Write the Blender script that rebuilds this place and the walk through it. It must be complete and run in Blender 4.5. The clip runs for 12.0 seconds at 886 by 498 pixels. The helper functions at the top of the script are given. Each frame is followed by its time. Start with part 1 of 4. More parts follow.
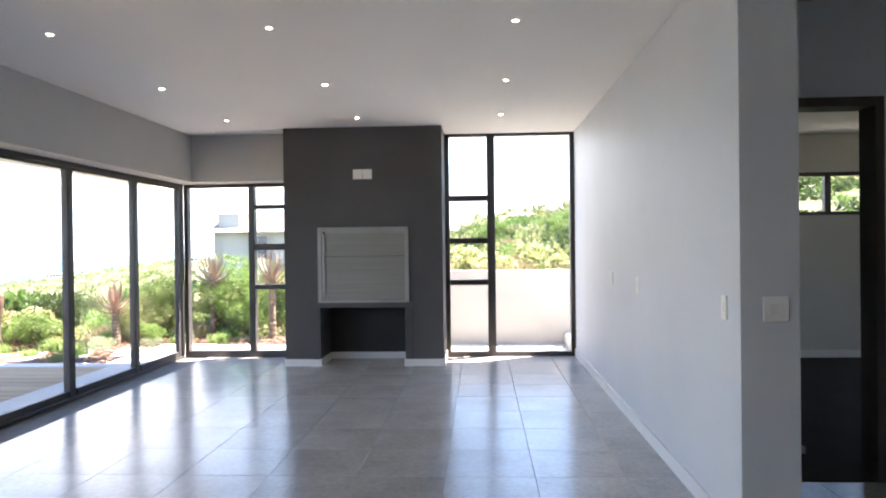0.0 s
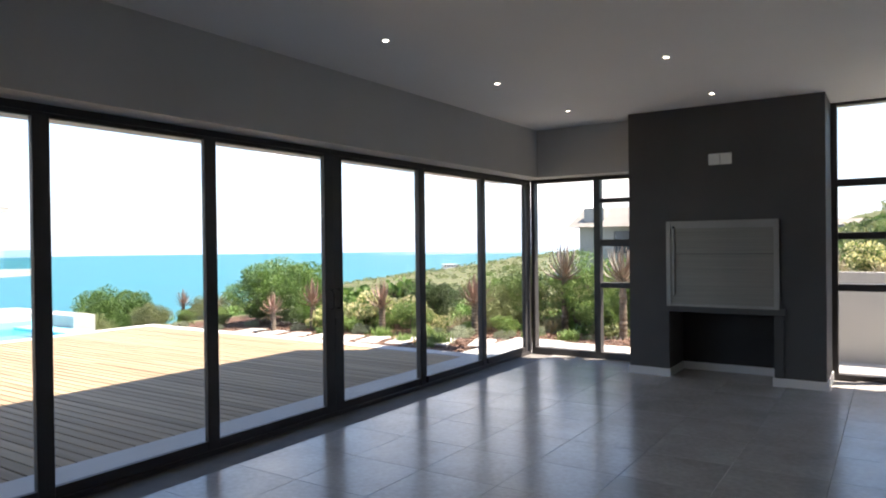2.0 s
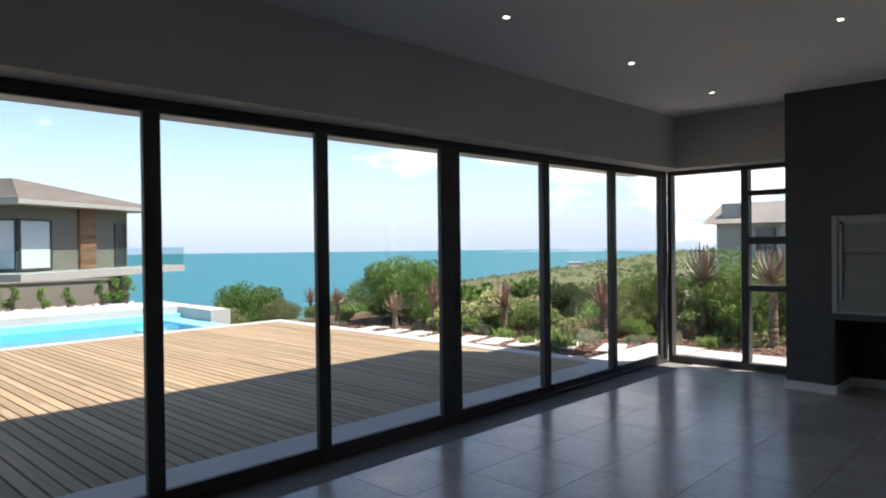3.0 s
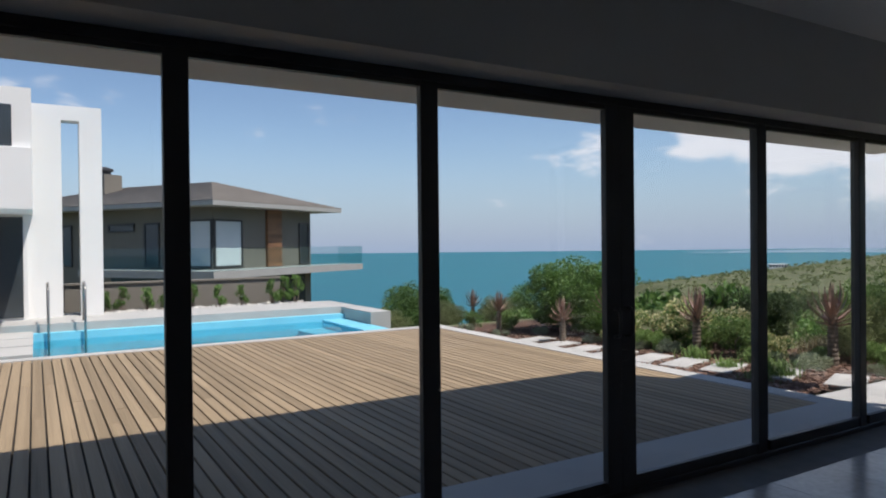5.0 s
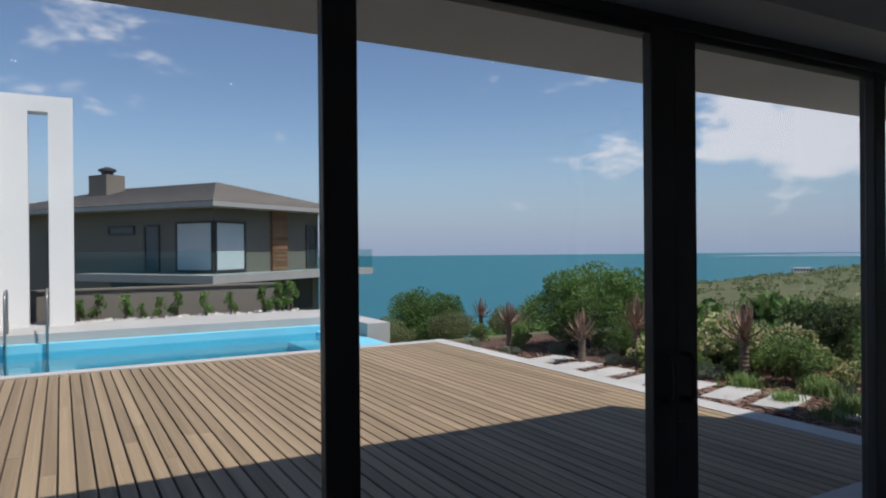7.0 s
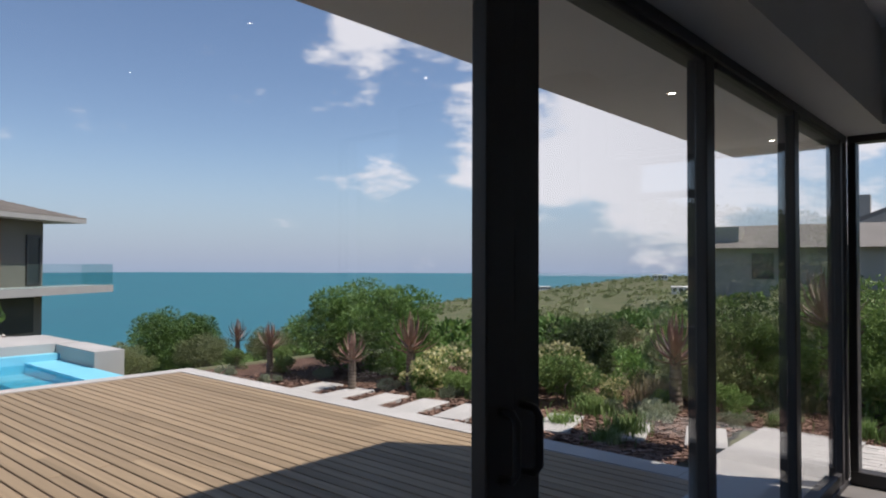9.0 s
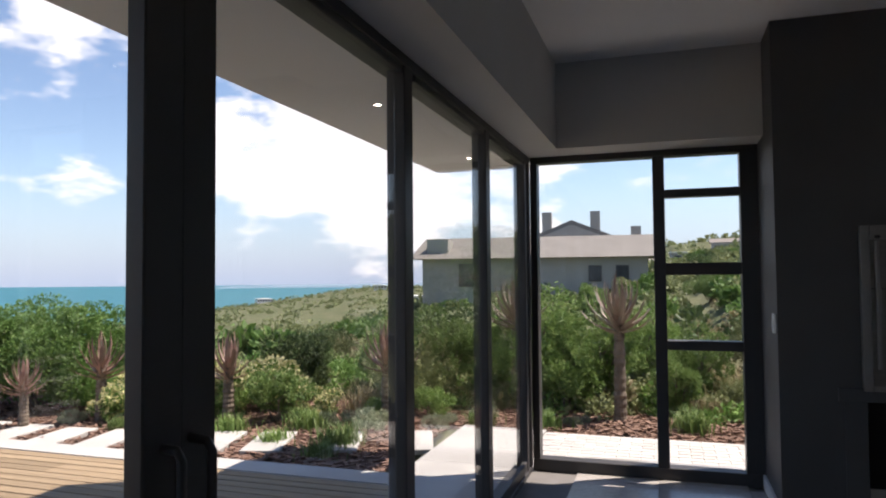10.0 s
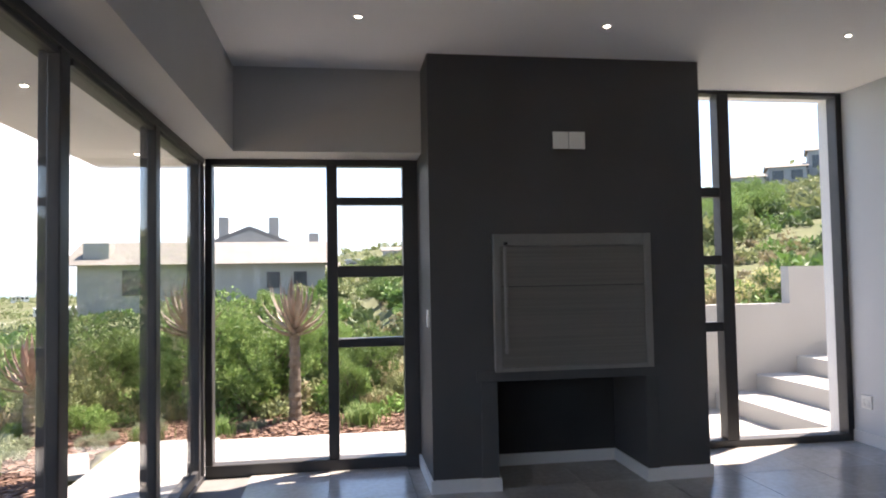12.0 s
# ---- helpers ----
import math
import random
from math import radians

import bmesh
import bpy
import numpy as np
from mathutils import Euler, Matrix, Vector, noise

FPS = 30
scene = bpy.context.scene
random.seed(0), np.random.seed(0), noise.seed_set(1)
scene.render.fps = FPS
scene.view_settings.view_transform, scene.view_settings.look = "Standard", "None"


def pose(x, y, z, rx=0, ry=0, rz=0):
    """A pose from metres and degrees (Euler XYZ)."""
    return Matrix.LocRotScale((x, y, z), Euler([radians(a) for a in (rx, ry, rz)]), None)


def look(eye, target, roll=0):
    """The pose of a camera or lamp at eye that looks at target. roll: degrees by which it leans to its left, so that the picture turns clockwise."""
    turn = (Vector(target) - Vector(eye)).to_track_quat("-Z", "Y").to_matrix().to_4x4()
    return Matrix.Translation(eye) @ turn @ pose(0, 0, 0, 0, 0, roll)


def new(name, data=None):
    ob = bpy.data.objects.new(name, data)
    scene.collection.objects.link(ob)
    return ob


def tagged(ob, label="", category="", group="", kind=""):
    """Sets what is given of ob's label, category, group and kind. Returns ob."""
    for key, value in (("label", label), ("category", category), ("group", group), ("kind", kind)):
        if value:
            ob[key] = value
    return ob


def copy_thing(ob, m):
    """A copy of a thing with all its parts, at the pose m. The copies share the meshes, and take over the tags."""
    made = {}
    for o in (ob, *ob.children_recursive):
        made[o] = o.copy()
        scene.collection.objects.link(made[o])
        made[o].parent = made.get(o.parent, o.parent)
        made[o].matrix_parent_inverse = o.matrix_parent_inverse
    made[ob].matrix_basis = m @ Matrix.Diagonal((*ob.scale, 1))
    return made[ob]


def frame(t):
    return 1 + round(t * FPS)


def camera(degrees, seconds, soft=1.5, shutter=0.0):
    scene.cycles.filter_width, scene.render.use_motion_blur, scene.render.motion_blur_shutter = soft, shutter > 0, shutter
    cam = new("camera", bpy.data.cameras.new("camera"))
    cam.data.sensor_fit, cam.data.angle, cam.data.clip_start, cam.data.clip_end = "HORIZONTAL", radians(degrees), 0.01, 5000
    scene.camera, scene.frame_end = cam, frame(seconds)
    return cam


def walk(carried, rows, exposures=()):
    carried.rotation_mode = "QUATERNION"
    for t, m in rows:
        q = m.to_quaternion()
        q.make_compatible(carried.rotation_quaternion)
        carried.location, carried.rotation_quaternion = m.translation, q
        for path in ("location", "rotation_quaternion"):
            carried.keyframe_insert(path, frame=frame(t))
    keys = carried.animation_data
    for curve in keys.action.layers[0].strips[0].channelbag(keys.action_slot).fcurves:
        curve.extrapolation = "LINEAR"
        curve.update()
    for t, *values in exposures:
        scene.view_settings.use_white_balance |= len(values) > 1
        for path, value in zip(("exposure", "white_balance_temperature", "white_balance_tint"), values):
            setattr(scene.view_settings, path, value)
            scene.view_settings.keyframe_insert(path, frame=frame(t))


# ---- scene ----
cam = camera(66.1, 12.0, soft=2.0)
PATH = [
    (0, (4.194, 0.567, 1.552), (4.084, 2.564, 1.539), -0.7),
    (0.5, (4.278, 0.741, 1.582), (3.946, 2.713, 1.564), -0.5),
    (1, (4.255, 0.898, 1.54), (3.678, 2.813, 1.532), -0.8),
    (1.5, (4.256, 1.1, 1.544), (3.406, 2.911, 1.534), -0.7),
    (2, (4.288, 1.258, 1.572), (3.184, 2.926, 1.555), -0.7),
    (2.5, (4.255, 1.391, 1.553), (2.986, 2.938, 1.536), -0.7),
    (3, (4.018, 1.645, 1.575), (2.631, 3.085, 1.555), -0.7),
    (3.5, (3.782, 1.932, 1.547), (2.253, 3.221, 1.527), -0.7),
    (5.5, (2.708, 3.076, 1.566), (0.982, 4.087, 1.554), -0.6),
    (6, (2.39, 3.28, 1.568), (0.659, 4.281, 1.56), -0.6),
    (6.5, (2.12, 3.596, 1.574), (0.375, 4.573, 1.568), -0.5),
    (8.5, (1.068, 4.376, 1.559), (-0.578, 5.513, 1.577), -0.2),
    (9, (1.014, 4.482, 1.523), (-0.301, 5.987, 1.569), 0.2),
    (9.5, (1.038, 4.65, 1.532), (0.097, 6.414, 1.599), -0.3),
    (10, (1.017, 4.67, 1.519), (0.395, 6.569, 1.596), -0.5),
    (10.5, (0.997, 4.632, 1.512), (0.682, 6.606, 1.592), -0.6),
    (11, (0.983, 4.578, 1.507), (0.988, 6.576, 1.589), -0.8),
    (11.5, (1.012, 4.568, 1.496), (1.181, 6.559, 1.58), -0.9),
    (12, (1.049, 4.544, 1.487), (1.342, 6.52, 1.572), -1.0),
]

EXPOSURE = [(0.0, 3.62, 7300, 19), (1.0, 3.18, 7400, 19), (1.5, 2.7, 7350, 18), (2.0, 2.25, 7300, 17), (2.5, 1.85, 7200, 16), (3.5, 1.2, 6950, 14),
            (5.5, 0.4, 6450, 14), (6.5, 0.28, 6400, 14), (8.5, 0.4, 6500, 16), (9.0, 0.5, 6700, 17), (9.5, 0.75, 6950, 18), (10.5, 1.68, 7150, 20),
            (11.0, 2.05, 7250, 20), (12.0, 2.4, 7300, 20)]
walk(cam, [(t, look(eye, target, roll)) for t, eye, target, roll in PATH], EXPOSURE)

# ---- world and sun ----
SUN_EL, SUN_AZ = radians(63), radians(60)
# single cumulus clouds: bearing and height in degrees, reach, weight
CLOUDS = [(137.5, 19.6, 4.0, 0.20), (139, 17, 5.0, 0.26), (131, 16.5, 5.0, 0.22), (157.6, 8.8, 3.2, 0.24), (160.7, 11.4, 2.6, 0.15), (165, 9, 2.8, 0.13), (135.9, 7.7, 3.4, 0.25),
          (129, 10.5, 5.0, 0.22), (121, 12, 8.0, 0.27), (116.5, 9.5, 9.0, 0.27), (113, 6.3, 8.0, 0.24), (125, 7.5, 6.0, 0.2), (105, 9, 10.0, 0.22), (177, 15, 8.0, 0.24)]
world = bpy.data.worlds.new("world")
scene.world = world
world.use_nodes = True
wn, wl = world.node_tree.nodes, world.node_tree.links
wn.clear()
w_out = wn.new("ShaderNodeOutputWorld")
w_bg = wn.new("ShaderNodeBackground")
w_bg.inputs["Strength"].default_value = 0.085
sky = wn.new("ShaderNodeTexSky")
sky.sky_type = "NISHITA"
sky.sun_disc = False
sky.sun_elevation, sky.sun_rotation = SUN_EL, SUN_AZ
sky.altitude, sky.air_density, sky.dust_density, sky.ozone_density = 80, 1.0, 0.2, 3.5
w_tc = wn.new("ShaderNodeTexCoord")
w_map = wn.new("ShaderNodeMapping")
w_map.inputs["Scale"].default_value = (1.0, 1.0, 2.6)
w_noise = wn.new("ShaderNodeTexNoise")
w_noise.inputs["Scale"].default_value = 8.0
w_noise.inputs["Detail"].default_value = 8
w_noise.inputs["Roughness"].default_value = 0.62
w_sep = wn.new("ShaderNodeSeparateXYZ")
w_cov = wn.new("ShaderNodeMapRange")
w_cov.inputs["From Min"].default_value, w_cov.inputs["From Max"].default_value = 0.35, 0.95
w_cov.inputs["To Min"].default_value, w_cov.inputs["To Max"].default_value = -0.94, -0.72
w_add = wn.new("ShaderNodeMath")
w_add.operation = "MULTIPLY_ADD"
w_add.inputs[1].default_value = 2.2
w_ramp = wn.new("ShaderNodeMapRange")
w_ramp.interpolation_type = "SMOOTHSTEP"
w_ramp.inputs["From Min"].default_value, w_ramp.inputs["From Max"].default_value = 0.52, 0.95
w_ramp.inputs["To Max"].default_value = 0.9
w_mix = wn.new("ShaderNodeMixRGB")
w_mix.inputs["Color2"].default_value = (7.0, 7.2, 7.6, 1)
wl.new(w_tc.outputs["Generated"], w_map.inputs["Vector"])
wl.new(w_map.outputs["Vector"], w_noise.inputs["Vector"])
wl.new(w_tc.outputs["Generated"], w_sep.inputs["Vector"])
wl.new(w_sep.outputs["Y"], w_cov.inputs["Value"])
wl.new(w_noise.outputs["Fac"], w_add.inputs[0])
wl.new(w_cov.outputs["Result"], w_add.inputs[2])
cover = w_add.outputs["Value"]
for az, el, reach, weight in CLOUDS:
    c_dot, c_rng, c_sum = wn.new("ShaderNodeVectorMath"), wn.new("ShaderNodeMapRange"), wn.new("ShaderNodeMath")
    c_dot.operation, c_sum.operation, c_rng.interpolation_type = "DOT_PRODUCT", "ADD", "SMOOTHSTEP"
    c_dot.inputs[1].default_value = (math.cos(radians(az)) * math.cos(radians(el)), math.sin(radians(az)) * math.cos(radians(el)), math.sin(radians(el)))
    c_rng.inputs["From Min"].default_value, c_rng.inputs["From Max"].default_value = math.cos(radians(reach)), 1.0
    c_rng.inputs["To Max"].default_value = 1.6 * weight
    wl.new(w_tc.outputs["Generated"], c_dot.inputs[0])
    wl.new(c_dot.outputs["Value"], c_rng.inputs["Value"])
    wl.new(cover, c_sum.inputs[0])
    wl.new(c_rng.outputs["Result"], c_sum.inputs[1])
    cover = c_sum.outputs["Value"]
wl.new(cover, w_ramp.inputs["Value"])
wl.new(w_ramp.outputs["Result"], w_mix.inputs["Fac"])
# pale sea haze low in the sky
w_low = wn.new("ShaderNodeMapRange")
w_low.interpolation_type = "SMOOTHSTEP"
w_low.inputs["From Min"].default_value, w_low.inputs["From Max"].default_value = 0.17, -0.03
w_low.inputs["To Max"].default_value = 0.92
w_haze = wn.new("ShaderNodeMixRGB")
w_haze.inputs["Color2"].default_value = (2.7, 3.6, 5.2, 1)
wl.new(w_sep.outputs["Z"], w_low.inputs["Value"])
wl.new(w_low.outputs["Result"], w_haze.inputs["Fac"])
wl.new(sky.outputs["Color"], w_haze.inputs["Color1"])
wl.new(w_haze.outputs["Color"], w_mix.inputs["Color1"])
wl.new(w_mix.outputs["Color"], w_bg.inputs["Color"])
wl.new(w_bg.outputs["Background"], w_out.inputs["Surface"])

sun = new("sun", bpy.data.lights.new("sun", "SUN"))
sun.data.energy, sun.data.angle, sun.data.color = 3.8, radians(0.55), (1.0, 0.95, 0.87)
to_sun = Vector((math.sin(SUN_AZ) * math.cos(SUN_EL), math.cos(SUN_AZ) * math.cos(SUN_EL), math.sin(SUN_EL)))
sun.matrix_world = look(to_sun * 50, (0, 0, 0))


# ---- materials ----
def mat(name, a, b=None, rough=0.6, metal=0.0, scale=4.0, fine=60.0, bump=0.1, bump_d=0.002, vary=0.0, stretch=(1, 1, 1), spec=0.5, low=0.35, high=0.65):
    """Two colours mixed by a broad and a fine noise, with fine relief; vary: brightness spread from object to object."""
    m = bpy.data.materials.new(name)
    m.use_nodes = True
    n, l = m.node_tree.nodes, m.node_tree.links
    p = n["Principled BSDF"]
    b = b or tuple(0.86 * c for c in a)
    tc = n.new("ShaderNodeTexCoord")
    mp = n.new("ShaderNodeMapping")
    mp.inputs["Scale"].default_value = stretch
    l.new(tc.outputs["Object"], mp.inputs["Vector"])
    info = n.new("ShaderNodeObjectInfo")
    if vary:
        off = n.new("ShaderNodeVectorMath")
        off.operation = "SCALE"
        off.inputs[0].default_value = (13.0, 29.0, 7.0)
        l.new(info.outputs["Random"], off.inputs["Scale"])
        l.new(off.outputs["Vector"], mp.inputs["Location"])
    big, small = n.new("ShaderNodeTexNoise"), n.new("ShaderNodeTexNoise")
    big.inputs["Scale"].default_value, small.inputs["Scale"].default_value = scale, fine
    big.inputs["Detail"].default_value, small.inputs["Detail"].default_value = 5, 3
    l.new(mp.outputs["Vector"], big.inputs["Vector"])
    l.new(mp.outputs["Vector"], small.inputs["Vector"])
    mixn = n.new("ShaderNodeMath")
    mixn.operation = "MULTIPLY_ADD"
    mixn.inputs[1].default_value = 0.35
    half = n.new("ShaderNodeMath")
    half.operation = "MULTIPLY"
    half.inputs[1].default_value = 0.65
    l.new(big.outputs["Fac"], half.inputs[0])
    l.new(small.outputs["Fac"], mixn.inputs[0])
    l.new(half.outputs["Value"], mixn.inputs[2])
    rng = n.new("ShaderNodeMapRange")
    rng.inputs["From Min"].default_value, rng.inputs["From Max"].default_value = low, high
    l.new(mixn.outputs["Value"], rng.inputs["Value"])
    mix = n.new("ShaderNodeMixRGB")
    mix.inputs["Color1"].default_value, mix.inputs["Color2"].default_value = (*a, 1), (*b, 1)
    l.new(rng.outputs["Result"], mix.inputs["Fac"])
    colour = mix.outputs["Color"]
    if vary:
        vr = n.new("ShaderNodeMapRange")
        vr.inputs["To Min"].default_value, vr.inputs["To Max"].default_value = 1 - vary, 1 + vary
        l.new(info.outputs["Random"], vr.inputs["Value"])
        hsv = n.new("ShaderNodeHueSaturation")
        l.new(vr.outputs["Result"], hsv.inputs["Value"])
        l.new(colour, hsv.inputs["Color"])
        colour = hsv.outputs["Color"]
    l.new(colour, p.inputs["Base Color"])
    p.inputs["Metallic"].default_value = metal
    p.inputs["Specular IOR Level"].default_value = spec
    rr = n.new("ShaderNodeMapRange")
    rr.inputs["To Min"].default_value, rr.inputs["To Max"].default_value = max(rough - 0.07, 0.02), min(rough + 0.07, 1)
    l.new(big.outputs["Fac"], rr.inputs["Value"])
    l.new(rr.outputs["Result"], p.inputs["Roughness"])
    if bump:
        bp = n.new("ShaderNodeBump")
        bp.inputs["Strength"].default_value, bp.inputs["Distance"].default_value = bump, bump_d
        l.new(small.outputs["Fac"], bp.inputs["Height"])
        l.new(bp.outputs["Normal"], p.inputs["Normal"])
    return m


def leaf_mat(name, a, b, rough=0.55):
    """Foliage: colour varies from leaf to leaf and from plant to plant, with some light passing through."""
    m = bpy.data.materials.new(name)
    m.use_nodes = True
    n, l = m.node_tree.nodes, m.node_tree.links
    p = n["Principled BSDF"]
    geo, info = n.new("ShaderNodeNewGeometry"), n.new("ShaderNodeObjectInfo")
    mix = n.new("ShaderNodeMixRGB")
    mix.inputs["Color1"].default_value, mix.inputs["Color2"].default_value = (*a, 1), (*b, 1)
    l.new(geo.outputs["Random Per Island"], mix.inputs["Fac"])
    hsv = n.new("ShaderNodeHueSaturation")
    vr = n.new("ShaderNodeMapRange")
    vr.inputs["To Min"].default_value, vr.inputs["To Max"].default_value = 0.75, 1.25
    l.new(info.outputs["Random"], vr.inputs["Value"])
    l.new(vr.outputs["Result"], hsv.inputs["Value"])
    l.new(mix.outputs["Color"], hsv.inputs["Color"])
    l.new(hsv.outputs["Color"], p.inputs["Base Color"])
    p.inputs["Roughness"].default_value = rough
    p.inputs["Specular IOR Level"].default_value = 0.3
    tr = n.new("ShaderNodeBsdfTranslucent")
    l.new(hsv.outputs["Color"], tr.inputs["Color"])
    ms = n.new("ShaderNodeMixShader")
    ms.inputs["Fac"].default_value = 0.3
    l.new(p.outputs["BSDF"], ms.inputs[1])
    l.new(tr.outputs["BSDF"], ms.inputs[2])
    l.new(ms.outputs["Shader"], n["Material Output"].inputs["Surface"])
    return m


def thin_gloss(n, l, low, high):
    """Gloss of a thin sheet, the same from both sides: low head on, rising towards a grazing view."""
    lw, pw_, ma = n.new("ShaderNodeLayerWeight"), n.new("ShaderNodeMath"), n.new("ShaderNodeMath")
    lw.inputs["Blend"].default_value = 0.5
    pw_.operation, ma.operation = "POWER", "MULTIPLY_ADD"
    pw_.inputs[1].default_value = 4.5
    ma.inputs[1].default_value, ma.inputs[2].default_value = high, low
    l.new(lw.outputs["Facing"], pw_.inputs[0])
    l.new(pw_.outputs["Value"], ma.inputs[0])
    return ma.outputs["Value"]


def glass_mat(name, tint):
    m = bpy.data.materials.new(name)
    m.use_nodes = True
    n, l = m.node_tree.nodes, m.node_tree.links
    n.remove(n["Principled BSDF"])
    tr, gl, ms = n.new("ShaderNodeBsdfTransparent"), n.new("ShaderNodeBsdfGlossy"), n.new("ShaderNodeMixShader")
    tr.inputs["Color"].default_value = (*tint, 1)
    gl.inputs["Roughness"].default_value = 0.0
    l.new(thin_gloss(n, l, 0.022, 0.55), ms.inputs["Fac"])
    l.new(tr.outputs["BSDF"], ms.inputs[1])
    l.new(gl.outputs["BSDF"], ms.inputs[2])
    l.new(ms.outputs["Shader"], n["Material Output"].inputs["Surface"])
    return m


def glow_mat(name, colour, strength):
    m = bpy.data.materials.new(name)
    m.use_nodes = True
    p = m.node_tree.nodes["Principled BSDF"]
    p.inputs["Base Color"].default_value = (0.8, 0.8, 0.8, 1)
    p.inputs["Emission Color"].default_value = (*colour, 1)
    p.inputs["Emission Strength"].default_value = strength
    return m


M_WALL = mat("grey_wall_paint", (0.63, 0.65, 0.675), (0.59, 0.61, 0.635), rough=0.5, scale=1.2, fine=180, bump=0.12, spec=0.35)
M_BULK = mat("grey_bulkhead_paint", (0.56, 0.555, 0.54), (0.52, 0.515, 0.50), rough=0.7, scale=1.2, fine=180, bump=0.12, spec=0.3)
M_CEIL = mat("white_ceiling_paint", (0.87, 0.86, 0.84), (0.84, 0.83, 0.81), rough=0.85, scale=0.8, fine=150, bump=0.06, spec=0.2)
M_DARK = mat("charcoal_wall_paint", (0.082, 0.081, 0.083), (0.070, 0.069, 0.071), rough=0.62, scale=1.5, fine=160, bump=0.15, spec=0.35)
M_DARKER = mat("darker_charcoal", (0.055, 0.054, 0.055), (0.042, 0.041, 0.042), rough=0.8, scale=2.0, fine=160, bump=0.1, spec=0.2)
M_WHITE = mat("white_plaster", (0.80, 0.79, 0.77), (0.74, 0.73, 0.71), rough=0.8, scale=0.7, fine=90, bump=0.2, spec=0.2)
M_GREYPL = mat("grey_plaster", (0.44, 0.43, 0.41), (0.37, 0.36, 0.345), rough=0.85, scale=1.4, fine=90, bump=0.25, spec=0.2)
M_SKIRT = mat("white_skirting_paint", (0.74, 0.74, 0.74), (0.68, 0.68, 0.68), rough=0.4, scale=2, fine=60, bump=0.03)
M_FRAME = mat("charcoal_aluminium", (0.056, 0.054, 0.055), (0.047, 0.045, 0.046), rough=0.45, scale=3, fine=120, bump=0.05, spec=0.4)
M_TILE = mat("grey_porcelain_tile", (0.46, 0.44, 0.42), (0.31, 0.295, 0.28), rough=0.22, scale=1.7, fine=26, bump=0.05, bump_d=0.001, vary=0.03, spec=0.5)
M_GROUT = mat("grey_grout", (0.17, 0.165, 0.16), (0.14, 0.136, 0.13), rough=0.9, scale=8, fine=150)
M_STEEL = mat("brushed_steel", (0.27, 0.255, 0.235), (0.22, 0.21, 0.195), rough=0.45, metal=0.85, scale=2, fine=40, stretch=(0.3, 1, 30), bump=0.05)
M_STEELF = mat("steel_trim", (0.34, 0.33, 0.315), (0.29, 0.28, 0.27), rough=0.42, metal=0.8, scale=2, fine=60, bump=0.03)
M_PLATE = mat("white_plastic", (0.82, 0.82, 0.80), (0.79, 0.79, 0.77), rough=0.35, scale=6, fine=80, bump=0.0)
M_CONC = mat("pale_concrete", (0.50, 0.485, 0.46), (0.40, 0.39, 0.37), rough=0.85, scale=1.3, fine=55, bump=0.3, spec=0.25)
M_SCREED = mat("grey_screed", (0.46, 0.45, 0.43), (0.38, 0.37, 0.355), rough=0.8, scale=1.1, fine=45, bump=0.25, spec=0.25)
M_DECK = mat("weathered_timber", (0.345, 0.258, 0.165), (0.23, 0.17, 0.107), rough=0.75, scale=2.2, fine=16, stretch=(0.35, 7, 7), bump=0.45, vary=0.14, spec=0.25)
M_DECKUND = mat("deck_gap_painted_shade", (0.05, 0.042, 0.035), (0.03, 0.026, 0.022), rough=0.95, scale=3, fine=40)
M_BRICK = mat("grey_paving_brick", (0.54, 0.52, 0.495), (0.45, 0.43, 0.41), rough=0.85, scale=6, fine=60, bump=0.4, vary=0.13, spec=0.2)
M_MULCH = mat("bark_mulch", (0.17, 0.105, 0.08), (0.075, 0.048, 0.038), rough=0.95, scale=18, fine=90, bump=0.8, bump_d=0.02, spec=0.1)
M_CHIP = mat("bark_chip", (0.30, 0.19, 0.145), (0.13, 0.08, 0.06), rough=0.9, scale=9, fine=60, bump=0.4, spec=0.15)
M_GROUND = mat("scrub_ground", (0.075, 0.098, 0.045), (0.150, 0.145, 0.085), rough=0.95, scale=0.09, fine=1.4, bump=0.6, bump_d=0.15, spec=0.1)
M_POOL = mat("pale_blue_pool_plaster", (0.20, 0.58, 0.72), (0.17, 0.53, 0.68), rough=0.6, scale=1.5, fine=40, bump=0.05)
M_TAUPE = mat("taupe_plaster", (0.215, 0.195, 0.165), (0.185, 0.168, 0.142), rough=0.85, scale=0.6, fine=60, bump=0.2, spec=0.2)
M_ROOFT = mat("grey_brown_roof_tile", (0.25, 0.225, 0.20), (0.18, 0.163, 0.148), rough=0.8, scale=1.2, fine=20, bump=0.3, vary=0.05, spec=0.2)
M_FASCIA = mat("pale_grey_fascia", (0.38, 0.375, 0.36), (0.33, 0.325, 0.315), rough=0.6, scale=2, fine=30, bump=0.05)
M_CEDAR = mat("cedar_cladding", (0.30, 0.15, 0.075), (0.14, 0.07, 0.038), rough=0.65, scale=2, fine=14, stretch=(1, 1, 6), bump=0.3, vary=0.25)
M_BLIND = mat("white_blind", (0.62, 0.66, 0.67), (0.56, 0.60, 0.61), rough=0.8, scale=1, fine=30, bump=0.05)
M_BEIGE = mat("beige_plaster", (0.38, 0.36, 0.325), (0.33, 0.315, 0.285), rough=0.85, scale=0.4, fine=20, bump=0.2, spec=0.2)
M_BEROOF = mat("pale_roof_tile", (0.225, 0.21, 0.19), (0.18, 0.168, 0.152), rough=0.8, scale=0.6, fine=8, bump=0.3, spec=0.2)
